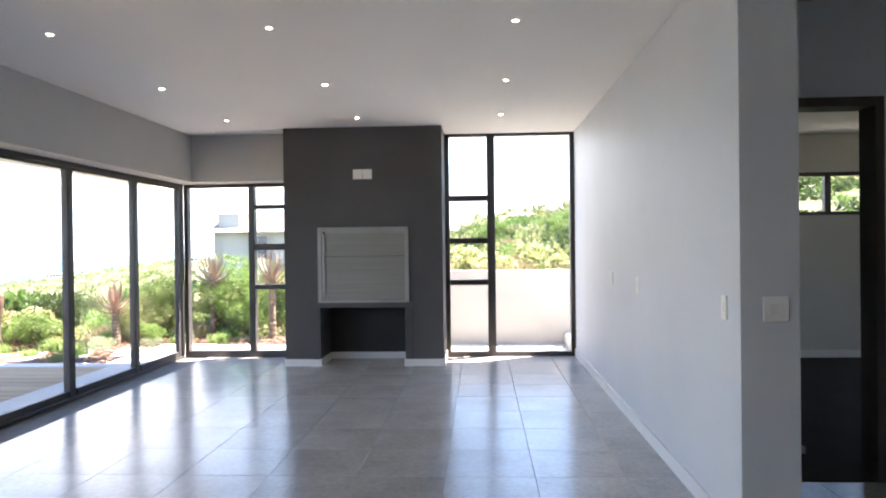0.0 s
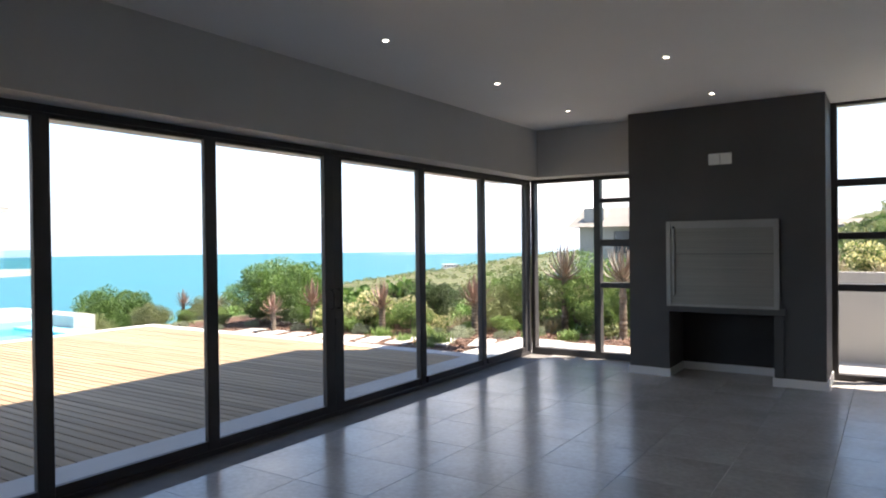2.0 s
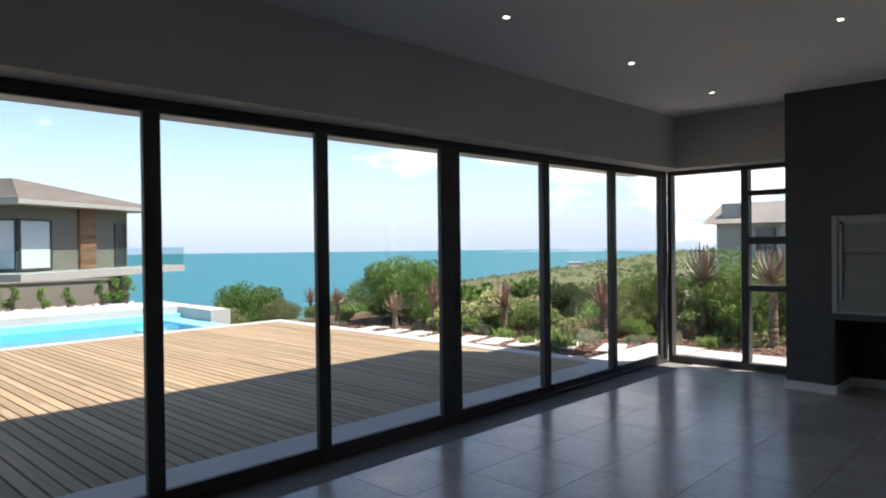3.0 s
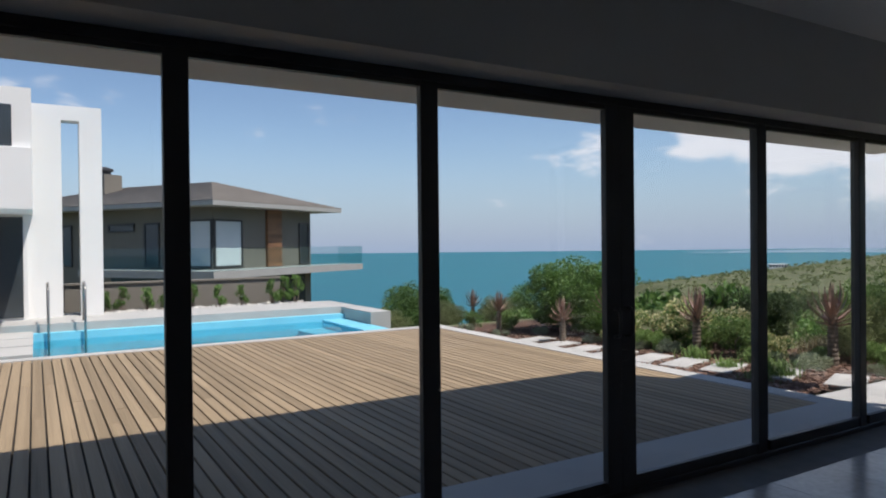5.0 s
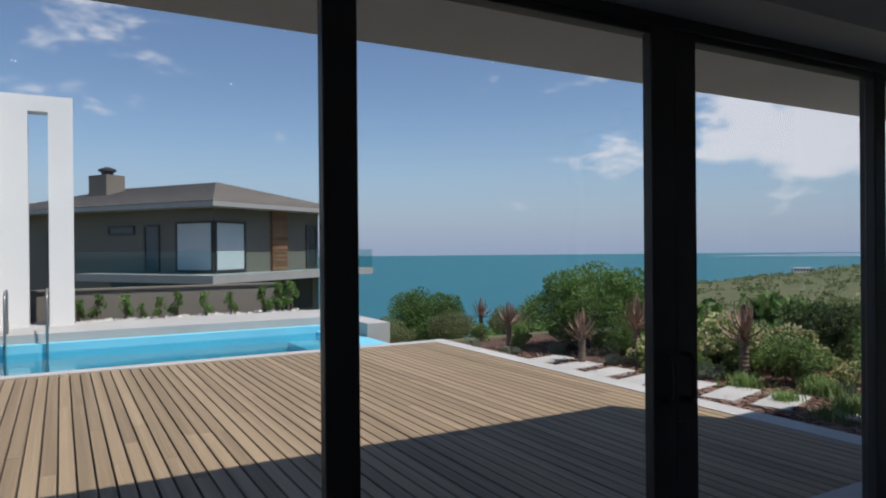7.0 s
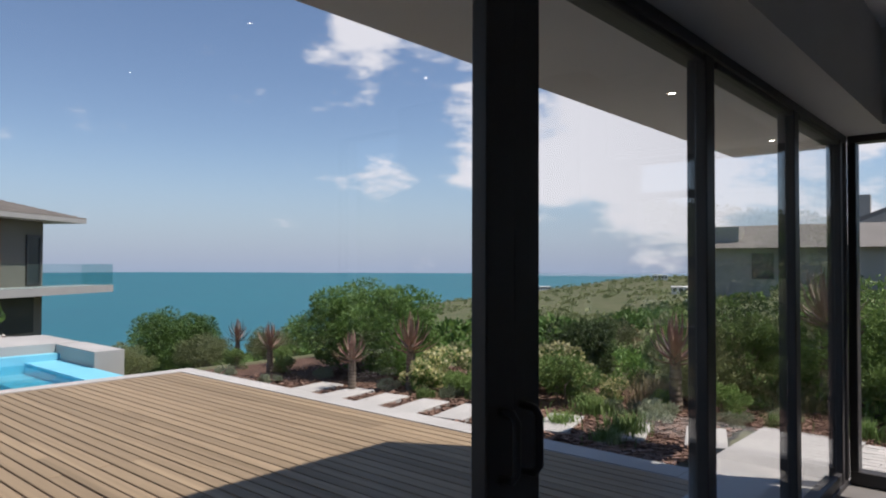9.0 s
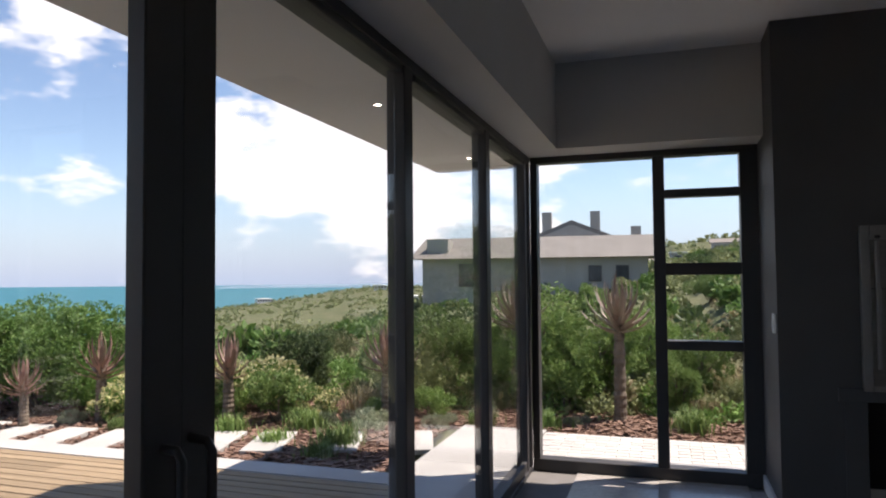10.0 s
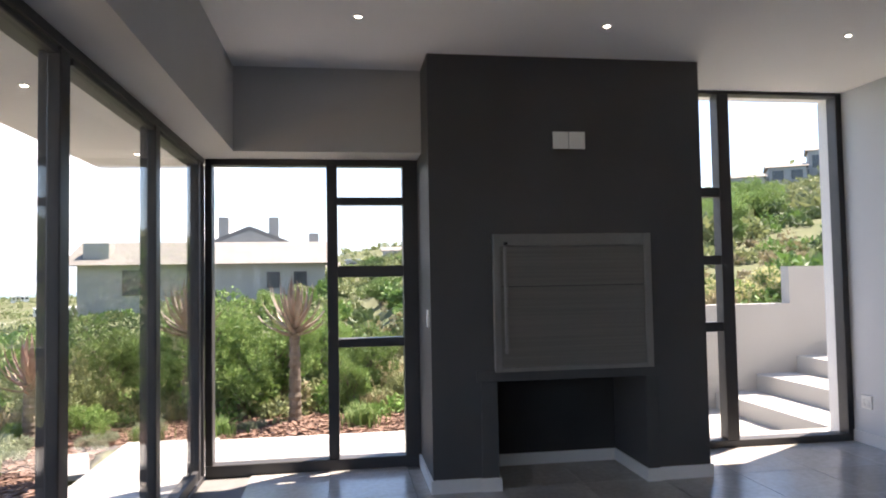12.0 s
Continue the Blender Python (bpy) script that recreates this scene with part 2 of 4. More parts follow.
M_FARWALL = mat("grey_blue_plaster", (0.33, 0.335, 0.34), (0.28, 0.285, 0.29), rough=0.85, scale=0.3, fine=8, bump=0.1)
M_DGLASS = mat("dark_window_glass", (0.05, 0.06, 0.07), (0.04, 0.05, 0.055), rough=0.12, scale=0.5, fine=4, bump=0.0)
M_TRUNK = mat("grey_brown_bark", (0.21, 0.165, 0.125), (0.11, 0.085, 0.065), rough=0.95, scale=9, fine=50, bump=0.7, bump_d=0.01)
M_ALOE = mat("red_brown_aloe_leaf", (0.27, 0.14, 0.115), (0.19, 0.15, 0.105), rough=0.55, scale=7, fine=40, bump=0.1, vary=0.15)
M_ALOEG = mat("grey_green_aloe_leaf", (0.21, 0.20, 0.15), (0.24, 0.15, 0.12), rough=0.55, scale=7, fine=40, bump=0.1, vary=0.15)
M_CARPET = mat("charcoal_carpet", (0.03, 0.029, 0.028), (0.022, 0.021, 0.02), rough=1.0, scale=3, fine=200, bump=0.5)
M_BROWNW = mat("brown_door_veneer", (0.055, 0.048, 0.042), (0.04, 0.035, 0.03), rough=0.5, scale=2, fine=20, stretch=(6, 6, 0.6), bump=0.1)
M_PEBBLE = mat("white_pebble", (0.70, 0.68, 0.63), (0.50, 0.48, 0.44), rough=0.8, scale=8, fine=40, bump=0.3)
M_ROCK = mat("brown_sandstone", (0.30, 0.23, 0.17), (0.19, 0.145, 0.11), rough=0.95, scale=0.05, fine=0.6, bump=0.8, bump_d=0.6)
# land colour with the distance haze mixed in as blue-grey
M_HEADLAND = mat("haze_tinted_land", (0.20, 0.27, 0.33), (0.16, 0.23, 0.29), rough=1.0, scale=0.004, fine=0.03, bump=0.0, spec=0.0)
L_BRIGHT = leaf_mat("bright_green_leaf", (0.125, 0.215, 0.058), (0.235, 0.325, 0.110))
L_MID = leaf_mat("mid_green_leaf", (0.087, 0.181, 0.043), (0.181, 0.290, 0.080))
L_OLIVE = leaf_mat("olive_leaf", (0.123, 0.152, 0.065), (0.246, 0.268, 0.123))
L_DARK = leaf_mat("dark_green_leaf", (0.051, 0.087, 0.032), (0.109, 0.152, 0.058))
L_PALE = leaf_mat("pale_yellow_blossom", (0.52, 0.49, 0.20), (0.66, 0.62, 0.40))
L_STRAW = leaf_mat("dry_straw", (0.25, 0.21, 0.11), (0.36, 0.31, 0.19))
L_GREYG = leaf_mat("grey_green_leaf", (0.232, 0.275, 0.181), (0.348, 0.377, 0.261))
G_PANE = glass_mat("clear_glass", (0.975, 0.985, 0.985))
G_BALU = glass_mat("balustrade_glass", (0.86, 0.94, 0.94))
E_LAMP = glow_mat("lamp_glow", (1.0, 0.92, 0.80), 11.0)

# water surfaces
M_WATER = bpy.data.materials.new("pool_water")
M_WATER.use_nodes = True
_n, _l = M_WATER.node_tree.nodes, M_WATER.node_tree.links
_n.remove(_n["Principled BSDF"])
_tr, _gl, _ms = _n.new("ShaderNodeBsdfTransparent"), _n.new("ShaderNodeBsdfGlossy"), _n.new("ShaderNodeMixShader")
_tr.inputs["Color"].default_value = (0.62, 0.93, 0.97, 1)
_gl.inputs["Roughness"].default_value = 0.05
_wv, _bp = _n.new("ShaderNodeTexNoise"), _n.new("ShaderNodeBump")
_wv.inputs["Scale"].default_value = 5.0
_bp.inputs["Strength"].default_value, _bp.inputs["Distance"].default_value = 0.35, 0.03
_l.new(_wv.outputs["Fac"], _bp.inputs["Height"])
_l.new(_bp.outputs["Normal"], _gl.inputs["Normal"])
_l.new(thin_gloss(_n, _l, 0.02, 0.5), _ms.inputs["Fac"])
_l.new(_tr.outputs["BSDF"], _ms.inputs[1])
_l.new(_gl.outputs["BSDF"], _ms.inputs[2])
_l.new(_ms.outputs["Shader"], _n["Material Output"].inputs["Surface"])
M_SEA = mat("teal_sea", (0.022, 0.125, 0.165), (0.030, 0.155, 0.19), rough=0.5, scale=0.004, fine=0.05, bump=0.5, bump_d=0.6, spec=0.15, stretch=(1, 3, 1))


# ---- builders ----
def box(bm, x0, x1, y0, y1, z0, z1):
    v = [bm.verts.new((x, y, z)) for x in (x0, x1) for y in (y0, y1) for z in (z0, z1)]
    for q in ((0, 1, 3, 2), (4, 6, 7, 5), (0, 4, 5, 1), (2, 3, 7, 6), (0, 2, 6, 4), (1, 5, 7, 3)):
        bm.faces.new([v[i] for i in q])
    return bm


def boxes(*rows):
    bm = bmesh.new()
    for r in rows:
        box(bm, *r)
    return bm


def rounded(bm, width=0.004, seg=2):
    bmesh.ops.bevel(bm, geom=list(bm.edges), offset=width, segments=seg, affect="EDGES", profile=0.5)
    return bm


def lathe(bm, profile, seg=24, at=(0, 0, 0)):
    """A turned body from (radius, z) pairs."""
    rings = []
    for r, z in profile:
        rings.append([bm.verts.new((at[0] + r * math.cos(2 * math.pi * i / seg), at[1] + r * math.sin(2 * math.pi * i / seg), at[2] + z)) for i in range(seg)])
    for a, b in zip(rings, rings[1:]):
        for i in range(seg):
            bm.faces.new((a[i], a[(i + 1) % seg], b[(i + 1) % seg], b[i]))
    bm.faces.new(rings[0][::-1])
    bm.faces.new(rings[-1])
    return bm


def tube(bm, pts, radii, seg=8):
    """A tapered tube along points."""
    rings = []
    for i, p in enumerate(pts):
        p = Vector(p)
        d = (Vector(pts[min(i + 1, len(pts) - 1)]) - Vector(pts[max(i - 1, 0)])).normalized()
        side = d.cross(Vector((0.3, 0.9, 0.1)) if abs(d.y) < 0.9 else Vector((1, 0, 0))).normalized()
        up = side.cross(d)
        rings.append([bm.verts.new(p + radii[i] * (math.cos(2 * math.pi * k / seg) * side + math.sin(2 * math.pi * k / seg) * up)) for k in range(seg)])
    for a, b in zip(rings, rings[1:]):
        for k in range(seg):
            bm.faces.new((a[k], a[(k + 1) % seg], b[(k + 1) % seg], b[k]))
    bm.faces.new(rings[0][::-1])
    bm.faces.new(rings[-1])
    return bm


def to_mesh(name, bm, material, smooth=False):
    bmesh.ops.recalc_face_normals(bm, faces=bm.faces)
    me = bpy.data.meshes.new(name)
    bm.to_mesh(me)
    bm.free()
    me.materials.append(material)
    if smooth:
        me.polygons.foreach_set("use_smooth", [True] * len(me.polygons))
    return me


def part(name, bm, material, parent, label="", smooth=False):
    ob = new(name, to_mesh(name, bm, material, smooth))
    ob.parent = parent
    return tagged(ob, label)


def thing(name, bm, material, label, category, kind="", group="", smooth=False):
    return tagged(new(name, to_mesh(name, bm, material, smooth)), label, category, group, kind)


def holder(name, label, category, kind="", group="", at=(0, 0, 0)):
    ob = new(name)
    ob.location = at
    return tagged(ob, label, category, group, kind)


def struct(name, rows, material, label, category):
    return thing(name, boxes(*rows), material, label, category, "structure")


# ---- plan (metres) ----
GX, BY, RX = 0.0, 10.05, 5.49          # inner face of the sliding doors, back glazing, party wall
FX0, FX1, FY = 1.655, 3.71, 9.27       # braai wall
CZ, HEAD, GTOP = 3.08, 2.445, 2.395     # ceiling, lintel, top of glass
BKX, BKY = 0.265, 9.68                 # bulkhead faces

# ---- shell ----
floor = struct("floor", [(-0.13, RX, -3.5, 10.12, -0.25, -0.012), (RX, 9.2, -3.5, 5.05, -0.25, -0.012)], M_GROUT, "grey grout bed under large porcelain floor tiles", "floor")
struct("ceiling", [(-0.1, RX + 0.29, -3.7, 10.2, CZ, CZ + 0.2), (RX + 0.29, 9.4, -3.7, 5.25, CZ, CZ + 0.2)], M_CEIL, "smooth white painted ceiling with downlights", "ceiling")
struct("wall_west_bulkhead", [(-0.16, BKX, -3.5, 10.2, HEAD, CZ)], M_BULK, "grey painted bulkhead above the sliding doors", "wall")
struct("wall_north_bulkhead", [(BKX, FX0, BKY, 10.2, HEAD, CZ)], M_BULK, "grey painted bulkhead above the corner window", "wall")
struct("wall_east", [(RX, RX + 0.29, 4.05, 10.12, 0, CZ)], M_WALL, "light grey painted long plain wall", "wall")
struct("wall_west", [(-0.16, GX, -3.5, -1.9, 0, HEAD)], M_WALL, "light grey painted wall beside the sliding doors", "wall")
struct("wall_south", [(-0.16, 9.4, -3.7, -3.5, 0, CZ)], M_WALL, "light grey painted rear wall", "wall")
struct("wall_passage", [(9.2, 9.4, -3.5, 5.05, 0, CZ)], M_WALL, "light grey painted passage wall", "wall")
struct("wall_bedroom_door", [(RX + 0.29, 5.84, 5.05, 5.20, 0, CZ), (6.76, 9.4, 5.05, 5.20, 0, CZ), (5.84, 6.76, 5.05, 5.20, 2.46, CZ)], M_WALL, "light grey painted wall around a doorway", "wall")
struct("baseboard_east", [(RX - 0.016, RX, 4.034, 10.0, 0, 0.10), (RX, RX + 0.29, 4.034, 4.05, 0, 0.10)], M_SKIRT, "white painted skirting board along the wall", "skirting")
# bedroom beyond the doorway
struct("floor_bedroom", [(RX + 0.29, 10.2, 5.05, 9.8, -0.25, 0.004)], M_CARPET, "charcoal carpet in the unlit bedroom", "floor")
struct("ceiling_bedroom", [(RX + 0.29, 10.3, 5.25, 10.0, 2.95, 3.1)], M_CEIL, "white painted bedroom ceiling", "ceiling")
struct("wall_bedroom_north", [(RX + 0.29, 7.9, 9.8, 10.0, 0, 2.95), (9.9, 10.3, 9.8, 10.0, 0, 2.95), (7.9, 9.9, 9.8, 10.0, 0, 1.88), (7.9, 9.9, 9.8, 10.0, 2.45, 2.95)], M_BULK, "grey painted bedroom wall below a high window", "wall")
struct("wall_bedroom_east", [(10.2, 10.4, 5.15, 10.0, 0, 2.95)], M_BULK, "grey painted bedroom wall", "wall")
struct("baseboard_bedroom", [(RX + 0.29, 10.2, 9.784, 9.8, 0, 0.10)], M_SKIRT, "white painted skirting board in the bedroom", "skirting")
# roof and eaves
struct("roof", [(0.0, 10.5, -3.8, 10.35, 3.32, 3.6)], M_WHITE, "flat white plastered roof slab", "roof")
struct("eaves_west", [(-1.11, -0.165, -3.8, 11.05, 2.53, 2.90)], M_WHITE, "white plastered overhanging eaves with downlights", "eaves")
struct("wall_upper_storey", [(-1.15, 10.5, -3.8, 9.95, 3.62, 4.87), (-1.15, -0.17, -3.8, 9.95, 2.902, 3.62)], M_WHITE, "white plastered upper storey of the house", "wall")
struct("wall_outer_upstand", [(-0.16, 0.0, -3.8, 10.35, 3.1, 3.6), (0.0, FX0, 10.2, 10.35, 2.58, 3.32), (FX1, RX, 10.122, 10.31, 3.07, 3.31)], M_WHITE, "white plastered parapet", "wall")
struct("wall_north_reveal", [(RX, RX + 0.29, 10.122, 10.31, -0.3, 3.31)], M_WHITE, "white plastered outer reveal of the tall window", "wall")

# ---- braai wall ----
braai = holder("wall_fireplace", "charcoal painted chimney breast with a recess below", "fireplace", "structure")
OX0, OX1, OZ = 2.12, 3.22, 0.80
part("breast", boxes((FX0, OX0, FY, 10.3, 0, OZ), (OX1, FX1, FY, 10.3, 0, OZ), (FX0, FX1, FY, 10.3, OZ, CZ)), M_DARK, braai)
# back of the recess, a step darker than the breast
part("recess_back", boxes((OX0, OX1, 9.86, 10.3, 0, OZ)), M_DARKER, braai)
part("shelf_lip", rounded(boxes((1.97, 3.34, FY - 0.028, FY - 0.001, 0.755, 0.835)), 0.004), M_DARK, braai, "charcoal ledge under the braai door")
part("pier", rounded(boxes((2.0, OX0, FY - 0.02, FY - 0.001, 0.0, 0.755)), 0.004), M_DARK, braai)
part("pier", rounded(boxes((OX1, 3.31, FY - 0.02, FY - 0.001, 0.0, 0.755)), 0.004), M_DARK, braai)
for row in ((FX0 - 0.014, 2.0, FY - 0.016, FY, 0, 0.09), (1.99, OX0 + 0.014, FY - 0.036, FY - 0.02, 0, 0.09), (OX1 - 0.014, 3.32, FY - 0.036, FY - 0.02, 0, 0.09), (3.31, FX1 + 0.014, FY - 0.016, FY, 0, 0.09),
            (FX0 - 0.016, FX0, FY, 10.0, 0, 0.09), (FX1, FX1 + 0.016, FY, 10.0, 0, 0.09), (OX0, OX0 + 0.014, FY - 0.02, 9.846, 0, 0.09), (OX1 - 0.014, OX1, FY - 0.02, 9.846, 0, 0.09), (OX0, OX1, 9.846, 9.86, 0, 0.09)):
    part("skirting", boxes(row), M_SKIRT, braai, "white skirting strip")

hood = holder("braai_grill", "closed stainless steel built-in braai with a roll-up door", "barbecue", at=(0, FY, 0))
HX0, HX1, HZ0, HZ1 = 2.10, 3.275, 0.82, 1.79
for row in ((HX0, HX0 + 0.05, -0.045, 0.0, HZ0, HZ1), (HX1 - 0.05, HX1, -0.045, 0.0, HZ0, HZ1), (HX0 + 0.051, HX1 - 0.051, -0.044, 0.0, HZ1 - 0.085, HZ1), (HX0 + 0.051, HX1 - 0.051, -0.044, 0.0, HZ0, HZ0 + 0.03)):
    part("surround_strip", rounded(boxes(row), 0.003), M_STEELF, hood, "pale steel surround strip")
for z0, z1 in ((HZ0 + 0.03, 1.415), (1.42, HZ1 - 0.085)):
    part("door_panel", rounded(boxes((HX0 + 0.05, HX1 - 0.05, -0.03, -0.004, z0, z1)), 0.003), M_STEEL, hood)
part("door_seam", boxes((HX0 + 0.05, HX1 - 0.05, -0.012, -0.004, 1.414, 1.421)), M_DARKER, hood)
part("side_rail", rounded(boxes((HX0 + 0.075, HX0 + 0.095, -0.055, -0.03, 0.95, 1.70)), 0.004), M_STEELF, hood, "polished steel side rail")
for hx in (HX0 + 0.085,):
    part("catch", rounded(boxes((hx - 0.012, hx + 0.012, -0.075, -0.055, 1.28, 1.42)), 0.005), M_STEELF, hood, "small steel catch")
    part("knob", lathe(bmesh.new(), [(0.012, 0.0), (0.016, 0.01), (0.010, 0.02)], 12, (hx, -0.062, 1.71)), M_DARKER, hood, "dark corner stop")


def wall_plate(name, label, category, m, w, h, gadgets, group=""):
    """A plate in the local xz plane, its back at y 0, facing -y; gadgets: (x, z, w, h, material) raised pieces."""
    ob = holder(name, label, category, "", group)
    ob.matrix_world = m
    part("plate", rounded(boxes((-w / 2, w / 2, -0.012, 0, -h / 2, h / 2)), 0.004), M_PLATE, ob)
    for x, z, gw, gh, gm, gname in gadgets:
        part(gname, rounded(boxes((x - gw / 2, x + gw / 2, -0.017, -0.011, z - gh / 2, z + gh / 2)), 0.002), gm, ob)
    return ob


rock2 = [(0.0, 0.0, 0.03, 0.05, M_PLATE, "rocker")]
sock2 = [(-0.028, 0.012, 0.012, 0.02, M_SKIRT, "switch_rocker"), (0.028, 0.012, 0.012, 0.02, M_SKIRT, "switch_rocker"), (-0.026, -0.022, 0.03, 0.03, M_SKIRT, "socket_face"), (0.026, -0.022, 0.03, 0.03, M_SKIRT, "socket_face")]
wall_plate("blank_plate", "white square blank plate on the charcoal wall", "wall plate", pose(2.625, FY, 2.47), 0.119, 0.125, [], "plates above the braai")
wall_plate("blank_plate", "white square blank plate on the charcoal wall", "wall plate", pose(2.749, FY, 2.47), 0.119, 0.125, [], "plates above the braai")
wall_plate("light_switch", "white slim light switch on the grey wall", "light switch", pose(RX, 7.36, 1.2, 0, 0, -90), 0.075, 0.12, rock2)
wall_plate("light_switch", "white slim light switch on the grey wall", "light switch", pose(RX, 6.25, 1.2, 0, 0, -90), 0.075, 0.13, rock2)
wall_plate("light_switch", "white slim light switch near the wall end", "light switch", pose(RX, 4.26, 1.2, 0, 0, -90), 0.075, 0.13, rock2)
wall_plate("light_switch", "white square light switch on the wall end", "light switch", pose(5.66, 4.05, 1.21), 0.125, 0.125, [(-0.02, 0, 0.03, 0.05, M_PLATE, "rocker"), (0.02, 0, 0.03, 0.05, M_PLATE, "rocker")])
wall_plate("wall_socket", "white double wall socket near the floor", "socket", pose(RX, 9.84, 0.36, 0, 0, -90), 0.115, 0.115, sock2)
wall_plate("light_switch", "white slim switch on the charcoal chimney side", "light switch", pose(FX0, 9.37, 1.2, 0, 0, -90), 0.075, 0.12, rock2)


def downlight(x, y, z, label, group):
    ob = holder("downlight", label, "ceiling light", "", group, (x, y, z))
    part("ring", lathe(bmesh.new(), [(0.0185, -0.001), (0.031, -0.001), (0.030, -0.006), (0.020, -0.006), (0.0185, -0.003)], 28), M_PLATE, ob, "white trim ring", True)
    part("lamp", lathe(bmesh.new(), [(0.018, -0.002), (0.018, -0.005), (0.011, -0.0055)], 20), E_LAMP, ob, "lit warm lamp")
    return ob


first = downlight(1.16, 8.63, CZ, "small lit round recessed ceiling downlight", "ceiling downlights")
for ly in (8.63, 6.95, 5.25, 3.57, 1.87, 0.2):
    for lx in (1.16, 2.74, 4.45):
        if (lx, ly) != (1.16, 8.63):
            copy_thing(first, pose(lx, ly, CZ))
eave1 = downlight(-0.58, 8.33, 2.53, "small round downlight in the eaves soffit", "eaves downlights")
for ly in (10.3, 6.39, 4.45, 2.5):
    copy_thing(eave1, pose(-0.58, ly, 2.53))


# ---- glazing ----
def bar(parent, name, row, material=None, label=""):
    return part(name, rounded(boxes(row), 0.004, 1), material or M_FRAME, parent, label)


def pane(parent, row):
    ob = part("pane", boxes(row), G_PANE, parent, "clear glass pane")
    ob.visible_shadow = False
    return ob


slider = holder("window_1", "charcoal aluminium glazed sliding doors, closed", "sliding door", "structure")
bar(slider, "head", (-0.15, 0.0, -1.9, 10.0, GTOP, HEAD))
bar(slider, "track", (-0.15, 0.0, -1.9, 9.98, -0.01, 0.03))
bar(slider, "jamb", (-0.15, 0.0, -1.9, -1.83, 0.03, GTOP))
# panels south of y 0.75 are unseen, added to let more daylight in
STILES = ((-1.83, -1.75), (-0.53, -0.42), (0.75, 0.86), (2.03, 2.14), (3.295, 3.415), (4.52, 4.64), (5.775, 6.085), (7.26, 7.47), (8.60, 8.81), (9.80, 9.88))
for (a0, a1), (b0, b1) in zip(STILES, STILES[1:]):
    pane(slider, (-0.034, -0.026, a1 - 0.045, b0 + 0.045, 0.10, GTOP - 0.03))
    bar(slider, "bottom_rail", (-0.05, -0.01, a1 - 0.04, b0 + 0.04, 0.03, 0.105))
    bar(slider, "top_rail", (-0.05, -0.01, a1 - 0.04, b0 + 0.04, GTOP - 0.03, GTOP))
for y0, y1 in STILES:
    if y1 - y0 > 0.25:
        ymid = (y0 + y1) / 2
        bar(slider, "stile", (-0.05, 0.0, y0 + 0.03, ymid - 0.004, 0.03, GTOP))
        bar(slider, "stile", (-0.06, -0.01, ymid + 0.004, y1 - 0.03, 0.03, GTOP))
    elif y1 - y0 > 0.16:
        ymid = (y0 + y1) / 2
        bar(slider, "stile", (-0.05, 0.0, y0 + 0.02, ymid + 0.01, 0.03, GTOP))
        bar(slider, "stile", (-0.105, -0.055, ymid - 0.03, y1, 0.03, GTOP))
    else:
        bar(slider, "stile", (-0.05, -0.005, y0 + 0.01, y1 - 0.005, 0.03, GTOP))
bar(slider, "corner_post", (-0.12, 0.0, 9.94, 10.0, 0.03, GTOP))
pane(slider, (-0.066, -0.058, 9.86, 9.94, 0.10, GTOP - 0.03))
for hy in (5.865, 5.965):
    h = part("handle", tube(bmesh.new(), [(-0.02, hy, 0.985), (0.035, hy, 0.99), (0.048, hy, 1.01), (0.048, hy, 1.135), (0.035, hy, 1.155), (-0.02, hy, 1.16)], [0.011] * 6, 8), M_FRAME, slider, "black curved pull handle", True)
lock = part("lock", rounded(boxes((-0.02, 0.0, 5.93, 5.99, 0.83, 0.90)), 0.006), M_FRAME, slider, "small black lock plate")

corner_win = holder("window_2", "charcoal aluminium corner window with small panes", "window", "structure")
bar(corner_win, "head", (0.0, FX0, BY - 0.05, BY + 0.07, GTOP, HEAD))
bar(corner_win, "sill", (0.0, FX0, BY - 0.05, BY + 0.07, -0.01, 0.085))
bar(corner_win, "jamb", (0.0, 0.055, BY - 0.05, BY + 0.07, 0.085, GTOP))
bar(corner_win, "mullion", (0.93, 1.015, BY - 0.05, BY + 0.07, 0.085, GTOP))
bar(corner_win, "jamb", (1.535, FX0, BY - 0.05, BY + 0.07, 0.085, GTOP))
bar(corner_win, "transom", (1.015, 1.535, BY - 0.04, BY + 0.06, 2.085, 2.145))
bar(corner_win, "transom", (1.015, 1.535, BY - 0.04, BY + 0.06, 1.505, 1.595))
bar(corner_win, "transom", (1.015, 1.535, BY - 0.04, BY + 0.06, 0.95, 1.02))
pane(corner_win, (0.05, 0.94, BY + 0.008, BY + 0.016, 0.08, GTOP))
for z0, z1 in ((0.08, 0.955), (1.015, 1.51), (1.59, 2.09), (2.14, GTOP)):
    pane(corner_win, (1.01, 1.54, BY + 0.008, BY + 0.016, z0, z1))

tall_win = holder("window_3", "tall charcoal aluminium window reaching the ceiling", "window", "structure")
TT = 3.05
bar(tall_win, "head", (FX1, RX, BY - 0.05, BY + 0.07, TT, CZ))
bar(tall_win, "sill", (FX1, RX, BY - 0.05, BY + 0.07, -0.01, 0.06))
bar(tall_win, "jamb", (FX1, FX1 + 0.06, BY - 0.05, BY + 0.07, 0.06, TT))
bar(tall_win, "mullion", (4.29, 4.40, BY - 0.05, BY + 0.07, 0.06, TT))
bar(tall_win, "jamb", (RX - 0.06, RX, BY - 0.05, BY + 0.07, 0.06, TT))
for zt in (2.19, 1.60, 1.025):
    bar(tall_win, "transom", (FX1 + 0.06, 4.29, BY - 0.04, BY + 0.06, zt - 0.04, zt + 0.04))
pane(tall_win, (4.395, RX - 0.055, BY + 0.008, BY + 0.016, 0.055, TT))
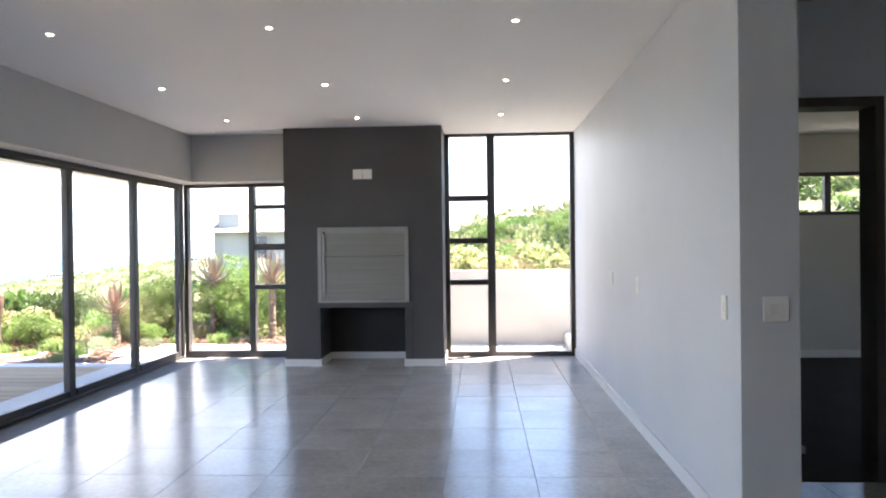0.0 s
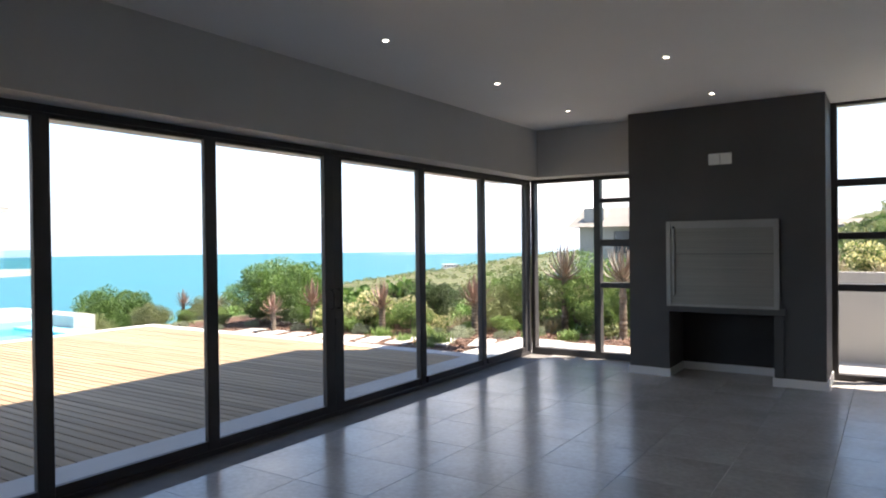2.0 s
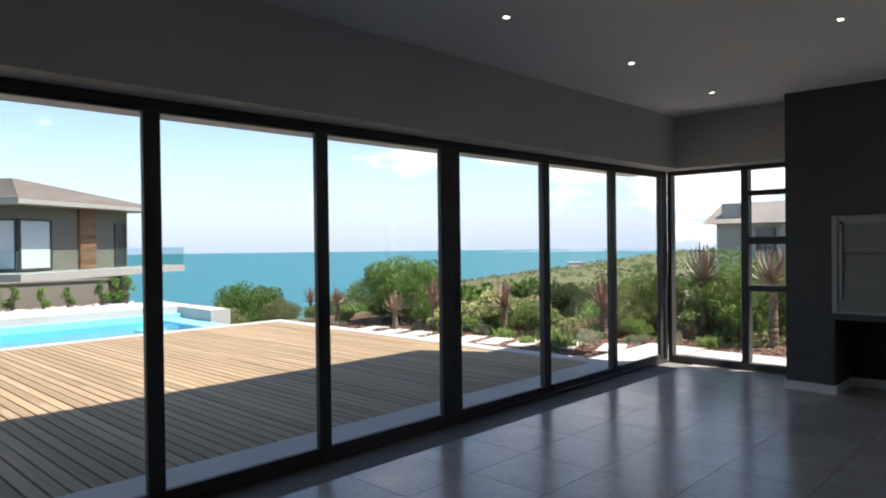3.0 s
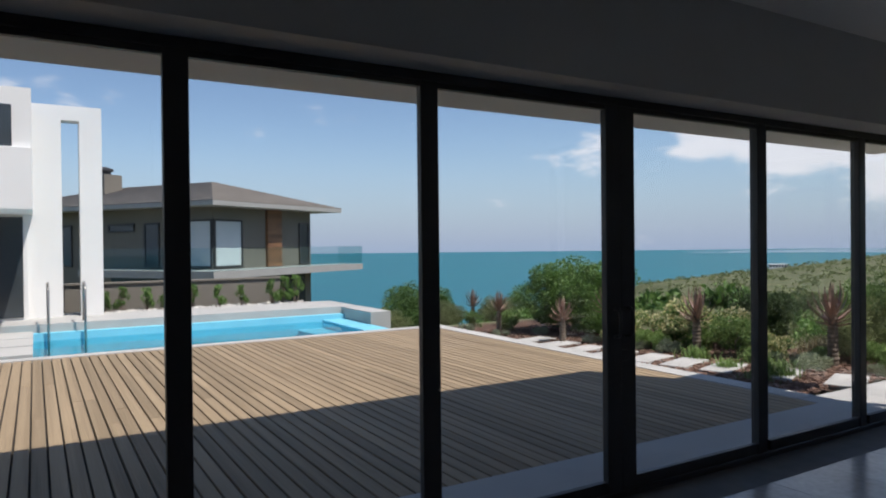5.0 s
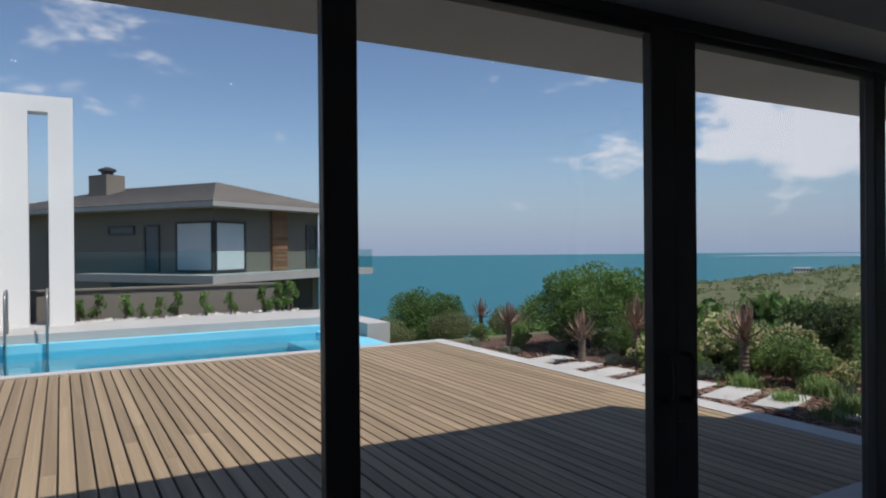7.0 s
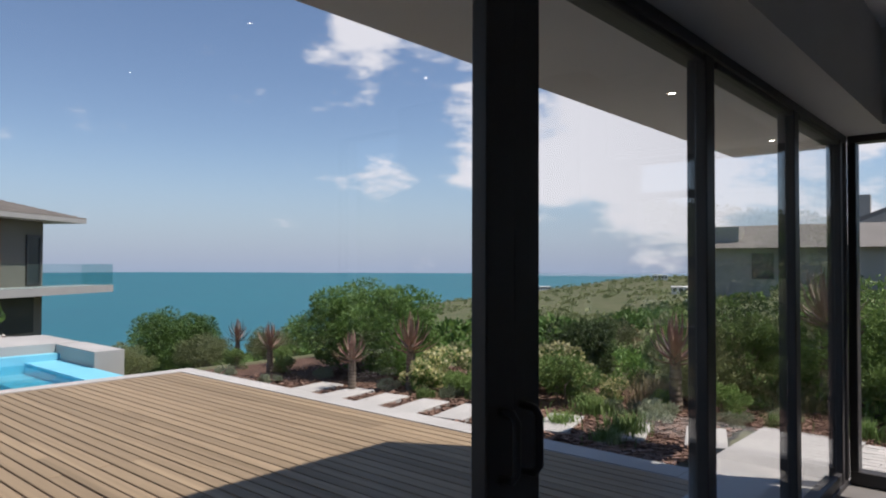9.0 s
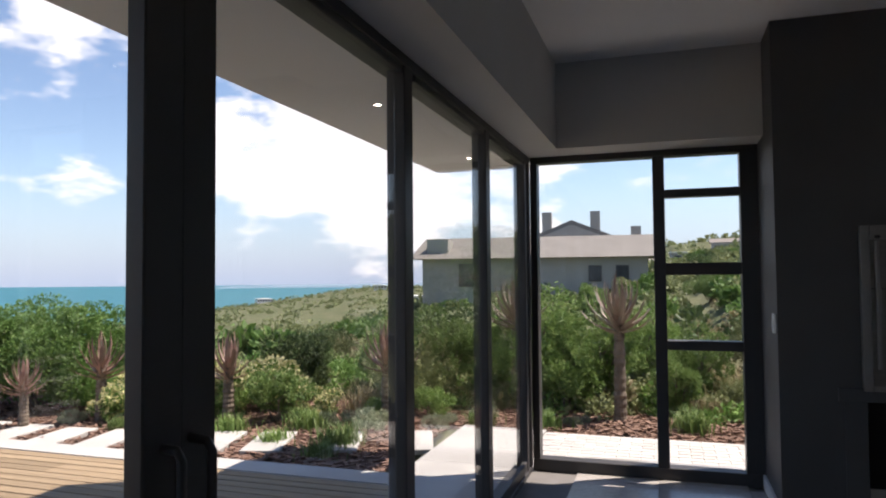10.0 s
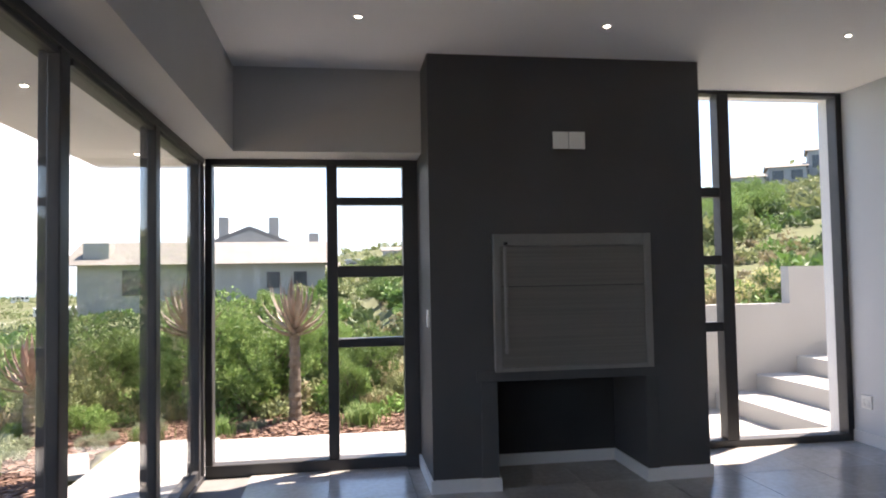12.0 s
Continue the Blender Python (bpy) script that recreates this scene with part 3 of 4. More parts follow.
for z0, z1 in ((0.055, 0.99), (1.06, 1.565), (1.635, 2.155), (2.225, TT)):
    pane(tall_win, (FX1 + 0.055, 4.295, BY + 0.008, BY + 0.016, z0, z1))

bed_win = holder("window_4", "high charcoal aluminium bedroom window in two lights", "window", "structure")
for row in ((7.9, 9.9, 9.86, 9.94, 1.88, 1.93), (7.9, 9.9, 9.86, 9.94, 2.40, 2.45), (7.9, 7.95, 9.86, 9.94, 1.93, 2.40), (8.76, 8.84, 9.86, 9.94, 1.93, 2.40), (9.85, 9.9, 9.86, 9.94, 1.93, 2.40)):
    bar(bed_win, "frame", row)
pane(bed_win, (7.94, 8.77, 9.896, 9.904, 1.92, 2.41))
pane(bed_win, (8.83, 9.86, 9.896, 9.904, 1.92, 2.41))

door = holder("door_1", "dark brown bedroom door standing open", "door", "structure")
for row in ((5.84, 5.90, 5.03, 5.22, 0, 2.46), (6.70, 6.76, 5.03, 5.22, 0, 2.46), (5.90, 6.70, 5.03, 5.22, 2.40, 2.46)):
    bar(door, "door_frame", row, M_BROWNW)
leaf = bar(door, "door_leaf", (6.74, 7.52, 5.23, 5.27, 0.01, 2.39), M_BROWNW)
part("handle", tube(bmesh.new(), [(7.44, 5.27, 1.02), (7.44, 5.32, 1.02), (7.32, 5.32, 1.02)], [0.009] * 3, 8), M_STEELF, leaf, "steel lever handle")
part("stopper", lathe(bmesh.new(), [(0.02, 0), (0.02, 0.04), (0.012, 0.05)], 12, (6.52, 5.65, 0.004)), M_STEELF, door, "small steel door stop")

# ---- terrain and sea ----
def smooth(a, b, v):
    t = np.clip((v - a) / (b - a), 0, 1)
    return t * t * (3 - 2 * t)


def coast(y):
    """The x of the shore line at y."""
    return np.interp(y, [-3000, 100, 300, 500, 620, 671, 720, 850, 1000, 1400, 3000], [-240, -240, -330, -480, -570, -600, -570, -500, -420, -250, -150])


def terrain(x, y):
    x, y = np.asarray(x, float), np.asarray(y, float)
    west = np.minimum(x + 9.0, 0)
    east = np.maximum(x - 4.0, 0)
    z = -0.12 + 0.19 * west * (1 - 0.15 * smooth(60, 260, -west)) + 0.15 * east * smooth(12, 30, y + 0.15 * x) + 0.03 * np.maximum(np.minimum(y, 400) - 13.0, 0) * smooth(-45, 4, x) - 0.9 * smooth(13.5, 24, y) * (1 - smooth(-6, 3, x))
    z = z + np.where(y > 12.62, 1.0 * smooth(1.9, 3.6, x), 0.0)
    far = smooth(120, 420, np.hypot(x, y))
    roll = 3.5 * np.sin(x * 0.021 + 1.3) * np.cos(y * 0.017) + 1.6 * np.sin(x * 0.06 + y * 0.045)
    z = z + roll * smooth(25, 150, np.hypot(x, y))
    plateau = np.minimum(-47 + 0.105 * np.maximum(x + 590, 0) + 0.05 * (np.minimum(y, 1000) - 671), -15) + 0.5 * roll
    z = np.where(x < -20, np.maximum(z, plateau * far + z * (1 - far)), z)
    shore = coast(y) + 25 * np.sin(y * 0.02) + 12 * np.sin(y * 0.061)
    land = smooth(-30, 12, x - shore)
    z = z * land + (-100) * (1 - land)
    inside = (x > -8.9) & (x < 10.6) & (y > -6) & (y < 9.7)
    pad = inside | ((x > -16.5) & (x < -8.0) & (y > -8) & (y < 9.4)) | ((x > -1.4) & (x < 10.6) & (y < 11.5)) | ((x > 2.5) & (x < 10.6) & (y < 12.75))
    return np.where(pad, np.minimum(z, -0.45) - 1.2 * ((x < -8.0) & (y < 9.4)), z)


def axis(lo, hi, c, fine, reach, grow):
    """Grid lines: fine within reach of c, then ever wider."""
    out = list(np.arange(c - reach, c + reach + 1e-6, fine))
    step, p = fine, c + reach
    while p < hi:
        step *= grow
        p += step
        out.append(p)
    step, p = fine, c - reach
    while p > lo:
        step *= grow
        p -= step
        out.insert(0, p)
    return np.array(out)


gx, gy = axis(-1500, 1500, -3.0, 0.3, 18.0, 1.07), axis(-1200, 2600, 10.0, 0.3, 12.0, 1.06)
XX, YY = np.meshgrid(gx, gy)
ZZ = terrain(XX, YY)
nx_, ny_ = len(gx), len(gy)
idx = np.arange(nx_ * ny_).reshape(ny_, nx_)
quads = np.stack([idx[:-1, :-1], idx[:-1, 1:], idx[1:, 1:], idx[1:, :-1]], -1).reshape(-1, 4)
gme = bpy.data.meshes.new("ground")
gme.from_pydata(np.stack([XX, YY, ZZ], -1).reshape(-1, 3).tolist(), [], quads.tolist())
gme.materials.append(M_GROUND)
gme.polygons.foreach_set("use_smooth", [True] * len(gme.polygons))
tagged(new("ground", gme), "scrubby hillside ground falling to the sea", "ground", kind="structure")
SEA = -60.0
tagged(new("water", to_mesh("water", boxes((-4900, 4900, -4900, 4900, SEA - 2, SEA)), M_SEA)), "teal ocean reaching the horizon", "sea", kind="structure")


# ---- foliage kit ----
def leaf_cloud(rng, n, centres, radii, size, up=0.35, slim=0.42):
    """Folded leaves scattered over the shells of clumps: vertices and faces."""
    which = rng.integers(0, len(centres), n)
    d = rng.normal(size=(n, 3))
    d /= np.linalg.norm(d, axis=1)[:, None]
    r = radii[which] * rng.uniform(0.45, 1.08, n) ** 0.6
    c = centres[which] + d * r[:, None] * np.array([1, 1, 0.85])
    axis_ = d + rng.normal(scale=0.7, size=(n, 3)) + np.array([0, 0, up])
    axis_ /= np.linalg.norm(axis_, axis=1)[:, None]
    side = np.cross(axis_, rng.normal(size=(n, 3)))
    side /= np.linalg.norm(side, axis=1)[:, None] + 1e-9
    nrm = np.cross(axis_, side)
    ln = size * rng.uniform(0.6, 1.35, n)[:, None]
    base, tip = c - axis_ * ln * 0.5, c + axis_ * ln * 0.5
    left = c + side * ln * slim * 0.5 + nrm * ln * 0.12
    right = c - side * ln * slim * 0.5 + nrm * ln * 0.12
    v = np.stack([base, left, tip, right], 1).reshape(-1, 3)
    k = np.arange(n)[:, None] * 4
    f = np.concatenate([k + np.array([0, 1, 2]), k + np.array([0, 2, 3])], 0)
    return v, f


def cloud_mesh(name, v, f, material):
    me = bpy.data.meshes.new(name)
    me.from_pydata(v.tolist(), [], f.tolist())
    me.materials.append(material)
    return me


def shrub(name, label, category, seed, n, rx, ry, rz, clumps, leaf_size, material, slim=0.42, stems=7, blossom=None, group=""):
    """A shrub of height rz*2 with stems and a clumped, uneven crown, its foot at the origin."""
    rng = np.random.default_rng(seed)
    ob = holder(name, label, category, "", group)
    d = rng.normal(size=(clumps, 3))
    d /= np.linalg.norm(d, axis=1)[:, None]
    rr = rng.uniform(0.35, 0.86, clumps)[:, None]
    cen = d * rr * np.array([rx, ry, rz]) + np.array([0, 0, rz])
    cen[:, 2] = np.maximum(cen[:, 2], 0.16 * rz)
    rad = rng.uniform(0.22, 0.40, clumps) * (rx * ry * rz) ** (1 / 3)
    v, f = leaf_cloud(rng, n, cen, rad, leaf_size, slim=slim)
    v[:, 2] = np.maximum(v[:, 2], 0.01)
    crown = new("crown", cloud_mesh("crown", v, f, material))
    crown.parent = ob
    bm = bmesh.new()
    for i in range(min(stems, clumps)):
        e = Vector(cen[i])
        mid = Vector((e.x * 0.35, e.y * 0.35, e.z * 0.55)) + Vector(rng.normal(scale=0.05, size=3))
        r0 = 0.018 * (rz + 0.4)
        tube(bm, [(e.x * 0.05, e.y * 0.05, -0.1), mid, e], [r0, r0 * 0.7, r0 * 0.3], 5)
    part("stems", bm, M_TRUNK, ob, "thin brown stems")
    if blossom:
        cen2 = cen + np.array([0, 0, 0.1 * rz])
        v, f = leaf_cloud(rng, int(n * 0.6), cen2, rad * 1.06, leaf_size * 0.85, slim=0.9)
        v[:, 2] = np.maximum(v[:, 2], 0.05)
        fl = new("blossom", cloud_mesh("blossom", v, f, blossom))
        fl.parent = ob
        tagged(fl, "pale yellow small blossoms")
    return ob


def stand(ob, x, y, s=1.0, turn=0.0, z=None, sz=None):
    """Puts a thing on the ground."""
    zz = float(terrain(x, y)) if z is None else z
    ob.matrix_world = Matrix.LocRotScale((x, y, zz), Euler((0, 0, turn)), (s, s, sz or s))
    return ob


def again(ob, x, y, s=1.0, turn=0.0, z=None, sz=None):
    return stand(copy_thing(ob, Matrix()), x, y, s, turn, z, sz)


rnd = random.Random(5)
# tall green shrubs behind the path
tall = shrub("shrub", "tall leafy bright green shrub behind the mulch bed", "shrub", 1, 7000, 0.75, 0.7, 0.85, 26, 0.085, L_BRIGHT, 0.3, 10, group="garden shrubs")
stand(tall, -0.55, 13.1, 0.92, 0.3)
for x, y, s in ((-1.7, 13.0, 0.78), (0.2, 13.4, 0.86), (1.35, 13.8, 0.62), (-2.7, 13.4, 0.66), (-0.9, 14.2, 0.92), (0.7, 14.7, 0.72), (-0.1, 12.75, 0.6), (1.12, 13.0, 0.45)):
    again(tall, x, y, s, rnd.uniform(0, 6))
dense = shrub("shrub", "dense dark green rounded shrub in the garden", "shrub", 2, 7000, 1.0, 0.95, 0.75, 24, 0.085, L_DARK, 0.42, 8, group="garden shrubs")
stand(dense, -3.7, 12.9, 0.62, 1.0)
for x, y, s in ((-2.3, 14.4, 0.7), (-4.6, 14.6, 0.5), (-6.6, 15.5, 0.45), (-3.4, 16.2, 0.55), (-9.3, 19.8, 0.6)):
    again(dense, x, y, s, rnd.uniform(0, 6))
olive = shrub("shrub", "loose olive green scrub bush with thin twigs", "shrub", 3, 6000, 0.9, 0.85, 0.6, 26, 0.075, L_OLIVE, 0.3, 10, group="garden shrubs")
stand(olive, -2.0, 12.5, 0.75, 2.0)
for x, y, s in ((-4.9, 12.7, 0.55), (-7.6, 13.4, 0.5), (-8.1, 12.2, 0.5), (-9.4, 11.6, 0.5), (-10.6, 11.0, 0.55), (-10.2, 12.9, 0.6), (-12.0, 12.0, 0.65), (-8.6, 14.2, 0.55), (-5.8, 17.8, 0.6), (2.2, 15.4, 0.7),
                (-11.9, 10.2, 0.6), (-13.5, 10.7, 0.7), (-15.2, 11.4, 0.75), (-1.6, 15.8, 0.85), (-8.0, 17.6, 0.6), (1.9, 13.3, 0.42), (-14.2, 15.0, 0.7), (-18.9, 13.6, 0.8), (-20.5, 16.0, 0.9), (-16.0, 9.9, 0.7)):
    again(olive, x, y, s, rnd.uniform(0, 6))
yellow = shrub("flowering_shrub", "low garden shrub covered in pale yellow blossom", "shrub", 4, 3800, 0.7, 0.65, 0.36, 18, 0.06, L_MID, 0.35, 7, L_PALE, "flowering shrubs")
stand(yellow, -4.35, 11.7, 1.0, 0.5)
for x, y, s in ((-4.95, 11.1, 0.75), (-3.5, 12.0, 0.9), (-3.95, 11.4, 0.8), (-2.9, 11.6, 0.55)):
    again(yellow, x, y, s, rnd.uniform(0, 6))
green = shrub("shrub", "small bright green leafy garden shrub", "shrub", 6, 3200, 0.5, 0.5, 0.36, 16, 0.055, L_BRIGHT, 0.4, 6, group="small shrubs")
stand(green, -3.05, 11.25, 0.9, 0.0)
for x, y, s in ((-1.55, 12.0, 0.55), (-4.55, 11.0, 0.45), (-4.2, 10.85, 0.5), (-8.2, 11.0, 0.5), (-3.7, 11.4, 0.6), (-7.3, 10.5, 0.42), (-8.3, 10.3, 0.5), (-2.1, 11.75, 0.4)):
    again(green, x, y, s, rnd.uniform(0, 6))
grey = shrub("shrub", "low grey-green herb on the mulch", "shrub", 7, 1500, 0.34, 0.34, 0.16, 12, 0.05, L_GREYG, 0.25, 4, group="herbs on the mulch")
stand(grey, -1.9, 11.3, 1.0, 0.0)
for x, y, s in ((-3.9, 10.95, 0.9), (-2.45, 11.35, 0.8), (-4.4, 10.75, 0.7), (-5.25, 10.65, 0.7), (-6.6, 10.6, 0.7), (-1.35, 11.6, 0.7), (-6.9, 9.95, 0.6), (-7.9, 9.9, 0.6), (-1.0, 12.1, 0.8), (0.05, 12.05, 0.55)):
    again(grey, x, y, s, rnd.uniform(0, 6))
big_tree = shrub("tree", "broad rounded green coastal tree beside the deck kerb", "tree", 11, 34000, 1.95, 1.85, 1.75, 60, 0.11, L_MID, 0.4, 12)
stand(big_tree, -6.4, 11.35, 0.6, 0.0, z=-0.22, sz=0.45)
bush2 = again(big_tree, -16.6, 13.7, 0.72, 2.2, z=-2.1)
tagged(bush2, "smaller rounded green coastal tree near the pool", "tree")
hill_bush = shrub("shrub", "large leafy green bush on the slope", "shrub", 12, 9000, 1.6, 1.5, 1.0, 34, 0.13, L_BRIGHT, 0.35, 9, group="slope bushes")
stand(hill_bush, 8.8, 22.5, 0.6, 0.0)
for x, y, s in ((10.6, 24.5, 0.7), (12.6, 24.2, 0.75), (6.6, 24.0, 0.5), (14.5, 27.5, 0.9), (16.5, 28.5, 1.0), (4.6, 27.0, 0.55), (2.4, 29.0, 0.55), (11.8, 30.0, 0.9), (8.2, 31.0, 0.6), (-1.5, 31.0, 0.6)):
    again(hill_bush, x, y, s, rnd.uniform(0, 6))
for x, y, s in ((4.6, 13.6, 0.42), (5.7, 13.5, 0.45), (6.6, 13.9, 0.5), (4.0, 14.6, 0.6), (7.8, 14.6, 0.6), (5.4, 15.2, 0.6)):
    b = again(yellow, x, y, s * 1.3, rnd.uniform(0, 6))
    tagged(b, "dry flowering shrub above the retaining wall", "shrub")


def grass_tuft(name, label, seed, n, h, spread, material, group):
    rng = np.random.default_rng(seed)
    ob = holder(name, label, "grass", "", group)
    v, f = [], []
    for i in range(n):
        a, lean = rng.uniform(0, 2 * math.pi), rng.uniform(0.1, 0.75)
        hh, w = h * rng.uniform(0.6, 1.1), 0.007
        bx, by = rng.normal(scale=spread * 0.25, size=2)
        ca, sa = math.cos(a), math.sin(a)
        k = len(v)
        v += [(bx - sa * w, by + ca * w, 0), (bx + sa * w, by - ca * w, 0),
              (bx + ca * lean * hh * 0.3 - sa * w, by + sa * lean * hh * 0.3 + ca * w, hh * 0.6), (bx + ca * lean * hh * 0.3 + sa * w, by + sa * lean * hh * 0.3 - ca * w, hh * 0.6),
              (bx + ca * lean * hh, by + sa * lean * hh, hh * (1.05 - 0.35 * lean))]
        f += [(k, k + 1, k + 3, k + 2), (k + 2, k + 3, k + 4)]
    me = bpy.data.meshes.new("blades")
    me.from_pydata(v, [], f)
    me.materials.append(material)
    b = new("blades", me)
    b.parent = ob
    return ob


tuft = grass_tuft("grass_tuft", "bright green grass tuft growing in bark mulch", 3, 260, 0.36, 0.5, L_BRIGHT, "grass tufts")
stand(tuft, 1.25, 12.05, 0.85, 0)
for x, y, s in ((-0.25, 11.85, 0.7), (-1.95, 10.5, 0.8), (-2.62, 10.45, 0.55), (-1.95, 10.15, 0.55), (-3.3, 10.75, 0.7), (-4.55, 10.55, 0.5), (-0.9, 11.75, 0.6), (-2.6, 11.1, 0.8)):
    again(tuft, x, y, s, rnd.uniform(0, 6))
dry = grass_tuft("grass_tuft", "dry straw-coloured grass tuft", 8, 240, 0.5, 0.7, L_STRAW, "dry grass tufts")
stand(dry, 2.0, 13.7, 1.0, 0)
for x, y, s in ((2.6, 14.2, 1.1), (1.7, 14.5, 1.0), (4.3, 13.2, 0.8), (5.0, 13.0, 0.8), (6.1, 13.2, 0.9), (1.5, 12.9, 0.6), (-2.4, 12.2, 0.8), (-1.0, 12.7, 0.7), (3.2, 15.5, 1.1)):
    again(dry, x, y, s, rnd.uniform(0, 6))


# aloes
def aloe(name, label, seed, trunk_h, trunk_r, leaves, length, material):
    rng = random.Random(seed)
    ob = holder(name, label, "aloe", "", "tree aloes")
    bm = bmesh.new()
    prof = []
    rows = 26
    for i in range(rows):
        t = i / (rows - 1)
        prof.append((trunk_r * (1.15 - 0.3 * t) * (1.0 + 0.16 * (i % 2)) * rng.uniform(0.93, 1.07), t * trunk_h))
    lathe(bm, prof, 12)
    part("trunk", bm, M_TRUNK, ob, "shaggy grey-brown trunk")
    for i in range(leaves):
        t = i / leaves
        a = i * 2.399 + rng.uniform(-0.2, 0.2)
        rise = 1.35 - 1.25 * t + rng.uniform(-0.15, 0.15)
        ln = length * rng.uniform(0.8, 1.1)
        bm = bmesh.new()
        rings = []
        for k in range(6):
            u = k / 5
            bend = rise + 0.34 * u * u
            r = ln * u
            px, pz = r * math.cos(bend * 0.9), r * math.sin(bend * 0.9)
            w, th = ln * 0.062 * (1 - u) ** 0.7 + 0.002, ln * 0.03 * (1 - u) + 0.001
            rings.append([bm.verts.new((px, -w, pz + th)), bm.verts.new((px, 0, pz - th * 0.6)), bm.verts.new((px, w, pz + th)), bm.verts.new((px, 0, pz + th * 0.5))])
        for p, q in zip(rings, rings[1:]):
            for k in range(4):
                bm.faces.new((p[k], p[(k + 1) % 4], q[(k + 1) % 4], q[k]))
        bmesh.ops.rotate(bm, verts=bm.verts, cent=(0, 0, 0), matrix=Matrix.Rotation(a, 3, "Z"))
        bmesh.ops.translate(bm, verts=bm.verts, vec=(0, 0, trunk_h - 0.02 - 0.12 * t))
        part("leaf", bm, material, ob)
    return ob


aloe_a = aloe("aloe", "tall tree aloe with grey-brown upright leaves", 1, 1.12, 0.058, 44, 0.55, M_ALOEG)
stand(aloe_a, 0.51, 12.4, 1.0, 0)
again(aloe_a, -0.75, 12.9, 1.0, 1.3)
aloe_b = aloe("aloe", "small tree aloe with reddish leaves in the garden", 2, 0.60, 0.05, 32, 0.38, M_ALOE)
stand(aloe_b, -3.55, 11.05, 1.1, 0)
for x, y, s in ((-5.0, 10.75, 1.1), (-5.55, 10.25, 0.85), (-7.4, 10.3, 0.85), (-1.95, 11.7, 1.2), (-9.2, 10.9, 0.8)):
    again(aloe_b, x, y, s, rnd.uniform(0, 6))


# scrub over the slopes
def scrub(name, label, seed, n, region, leaf, per, material, size=(0.5, 1.4), front=14.5):
    rng = np.random.default_rng(seed)
    vs, fs, k = [], [], 0
    x0, x1, y0, y1 = region
    pts = np.stack([rng.uniform(x0, x1, n * 3), rng.uniform(y0, y1, n * 3)], 1)
    keep = 0
    for x, y in pts:
        if keep >= n:
            break
        if -19 < x < 11 and -9 < y < (13.2 if x > 1.9 else front):
            continue
        if -42 < x < -18 and -4 < y < 17:
            continue
        z = float(terrain(x, y))
        if z < SEA + 3:
            continue
        keep += 1
        r = rng.uniform(*size)
        cen = np.array([[x, y, z + r * 0.25]]) + rng.normal(scale=r * 0.45, size=(3, 3)) * np.array([1, 1, 0.35])
        v, f = leaf_cloud(rng, per, cen, np.full(3, r * 0.6), leaf, slim=0.6)
        vs.append(v)
        fs.append(f + k)
        k += len(v)
    tagged(new(name, cloud_mesh(name, np.concatenate(vs), np.concatenate(fs), material)), label, "scrub", kind="stuff")


scrub("scrub_near", "olive green coastal scrub on the slope", 21, 460, (-60, 34, 10, 62), 0.2, 230, L_OLIVE, (0.35, 0.85))
scrub("scrub_green", "green coastal bushes on the slope", 22, 300, (-60, 40, 14, 80), 0.22, 240, L_MID, (0.4, 0.95))
scrub("scrub_hill", "mixed green scrub over the hillside", 23, 900, (-150, 120, 45, 220), 0.5, 80, L_OLIVE, (0.7, 1.7))
scrub("scrub_far", "dark green scrub on the distant land", 24, 1500, (-800, 160, 130, 1000), 1.8, 26, L_OLIVE, (1.8, 4.2))
scrub("scrub_west", "olive scrub below the pool terrace", 25, 240, (-60, -19, 16, 40), 0.25, 220, L_OLIVE, (0.6, 1.4))
scrub("scrub_slope", "green and olive bushes up the hillside", 26, 650, (8, 80, 22, 130), 0.4, 110, L_OLIVE, (0.6, 1.5))
scrub("scrub_dark", "dark shaded scrub on the slope", 27, 300, (-45, 20, 15, 70), 0.2, 200, L_DARK, (0.35, 0.9))
scrub("undergrowth", "low olive undergrowth between the garden shrubs", 28, 260, (-12, 1.8, 12.5, 20), 0.075, 240, L_OLIVE, (0.2, 0.42), 12.5)
scrub("undergrowth", "low green undergrowth between the garden shrubs", 29, 170, (-12, 1.8, 12.4, 18), 0.07, 240, L_MID, (0.18, 0.36), 12.4)
scrub("dry_grass", "dry straw-coloured undergrowth on the slope", 30, 170, (-10, 14, 12.7, 26), 0.11, 150, L_STRAW, (0.2, 0.45), 12.7)
scrub("undergrowth", "low green undergrowth above the retaining wall", 33, 200, (2.5, 24, 13.2, 34), 0.10, 170, L_MID, (0.25, 0.55), 13.2)


# faint far headland on the horizon, distance haze painted into its colour
ridge = bmesh.new()
prev = None
for i in range(61):
    a = radians(44 - i * 0.55)
    top = -70 + 26 * math.sin(math.pi * min(i / 34, 1) * 0.5) + 5 * noise.noise((i * 0.35, 0.0, 3.0))
    near, back = 3900, 4250
    ring = [ridge.verts.new((-math.sin(a) * r, math.cos(a) * r, z)) for r, z in ((near, SEA - 1), (near + 90, top), (back, top - 4), (back + 40, SEA - 1))]
    if prev:
        for k in range(3):
            ridge.faces.new((prev[k], ring[k], ring[k + 1], prev[k + 1]))
    prev = ring
thing("backdrop_headland", ridge, M_HEADLAND, "low headland far across the bay, blue-grey from painted haze", "headland", "structure", smooth=True)

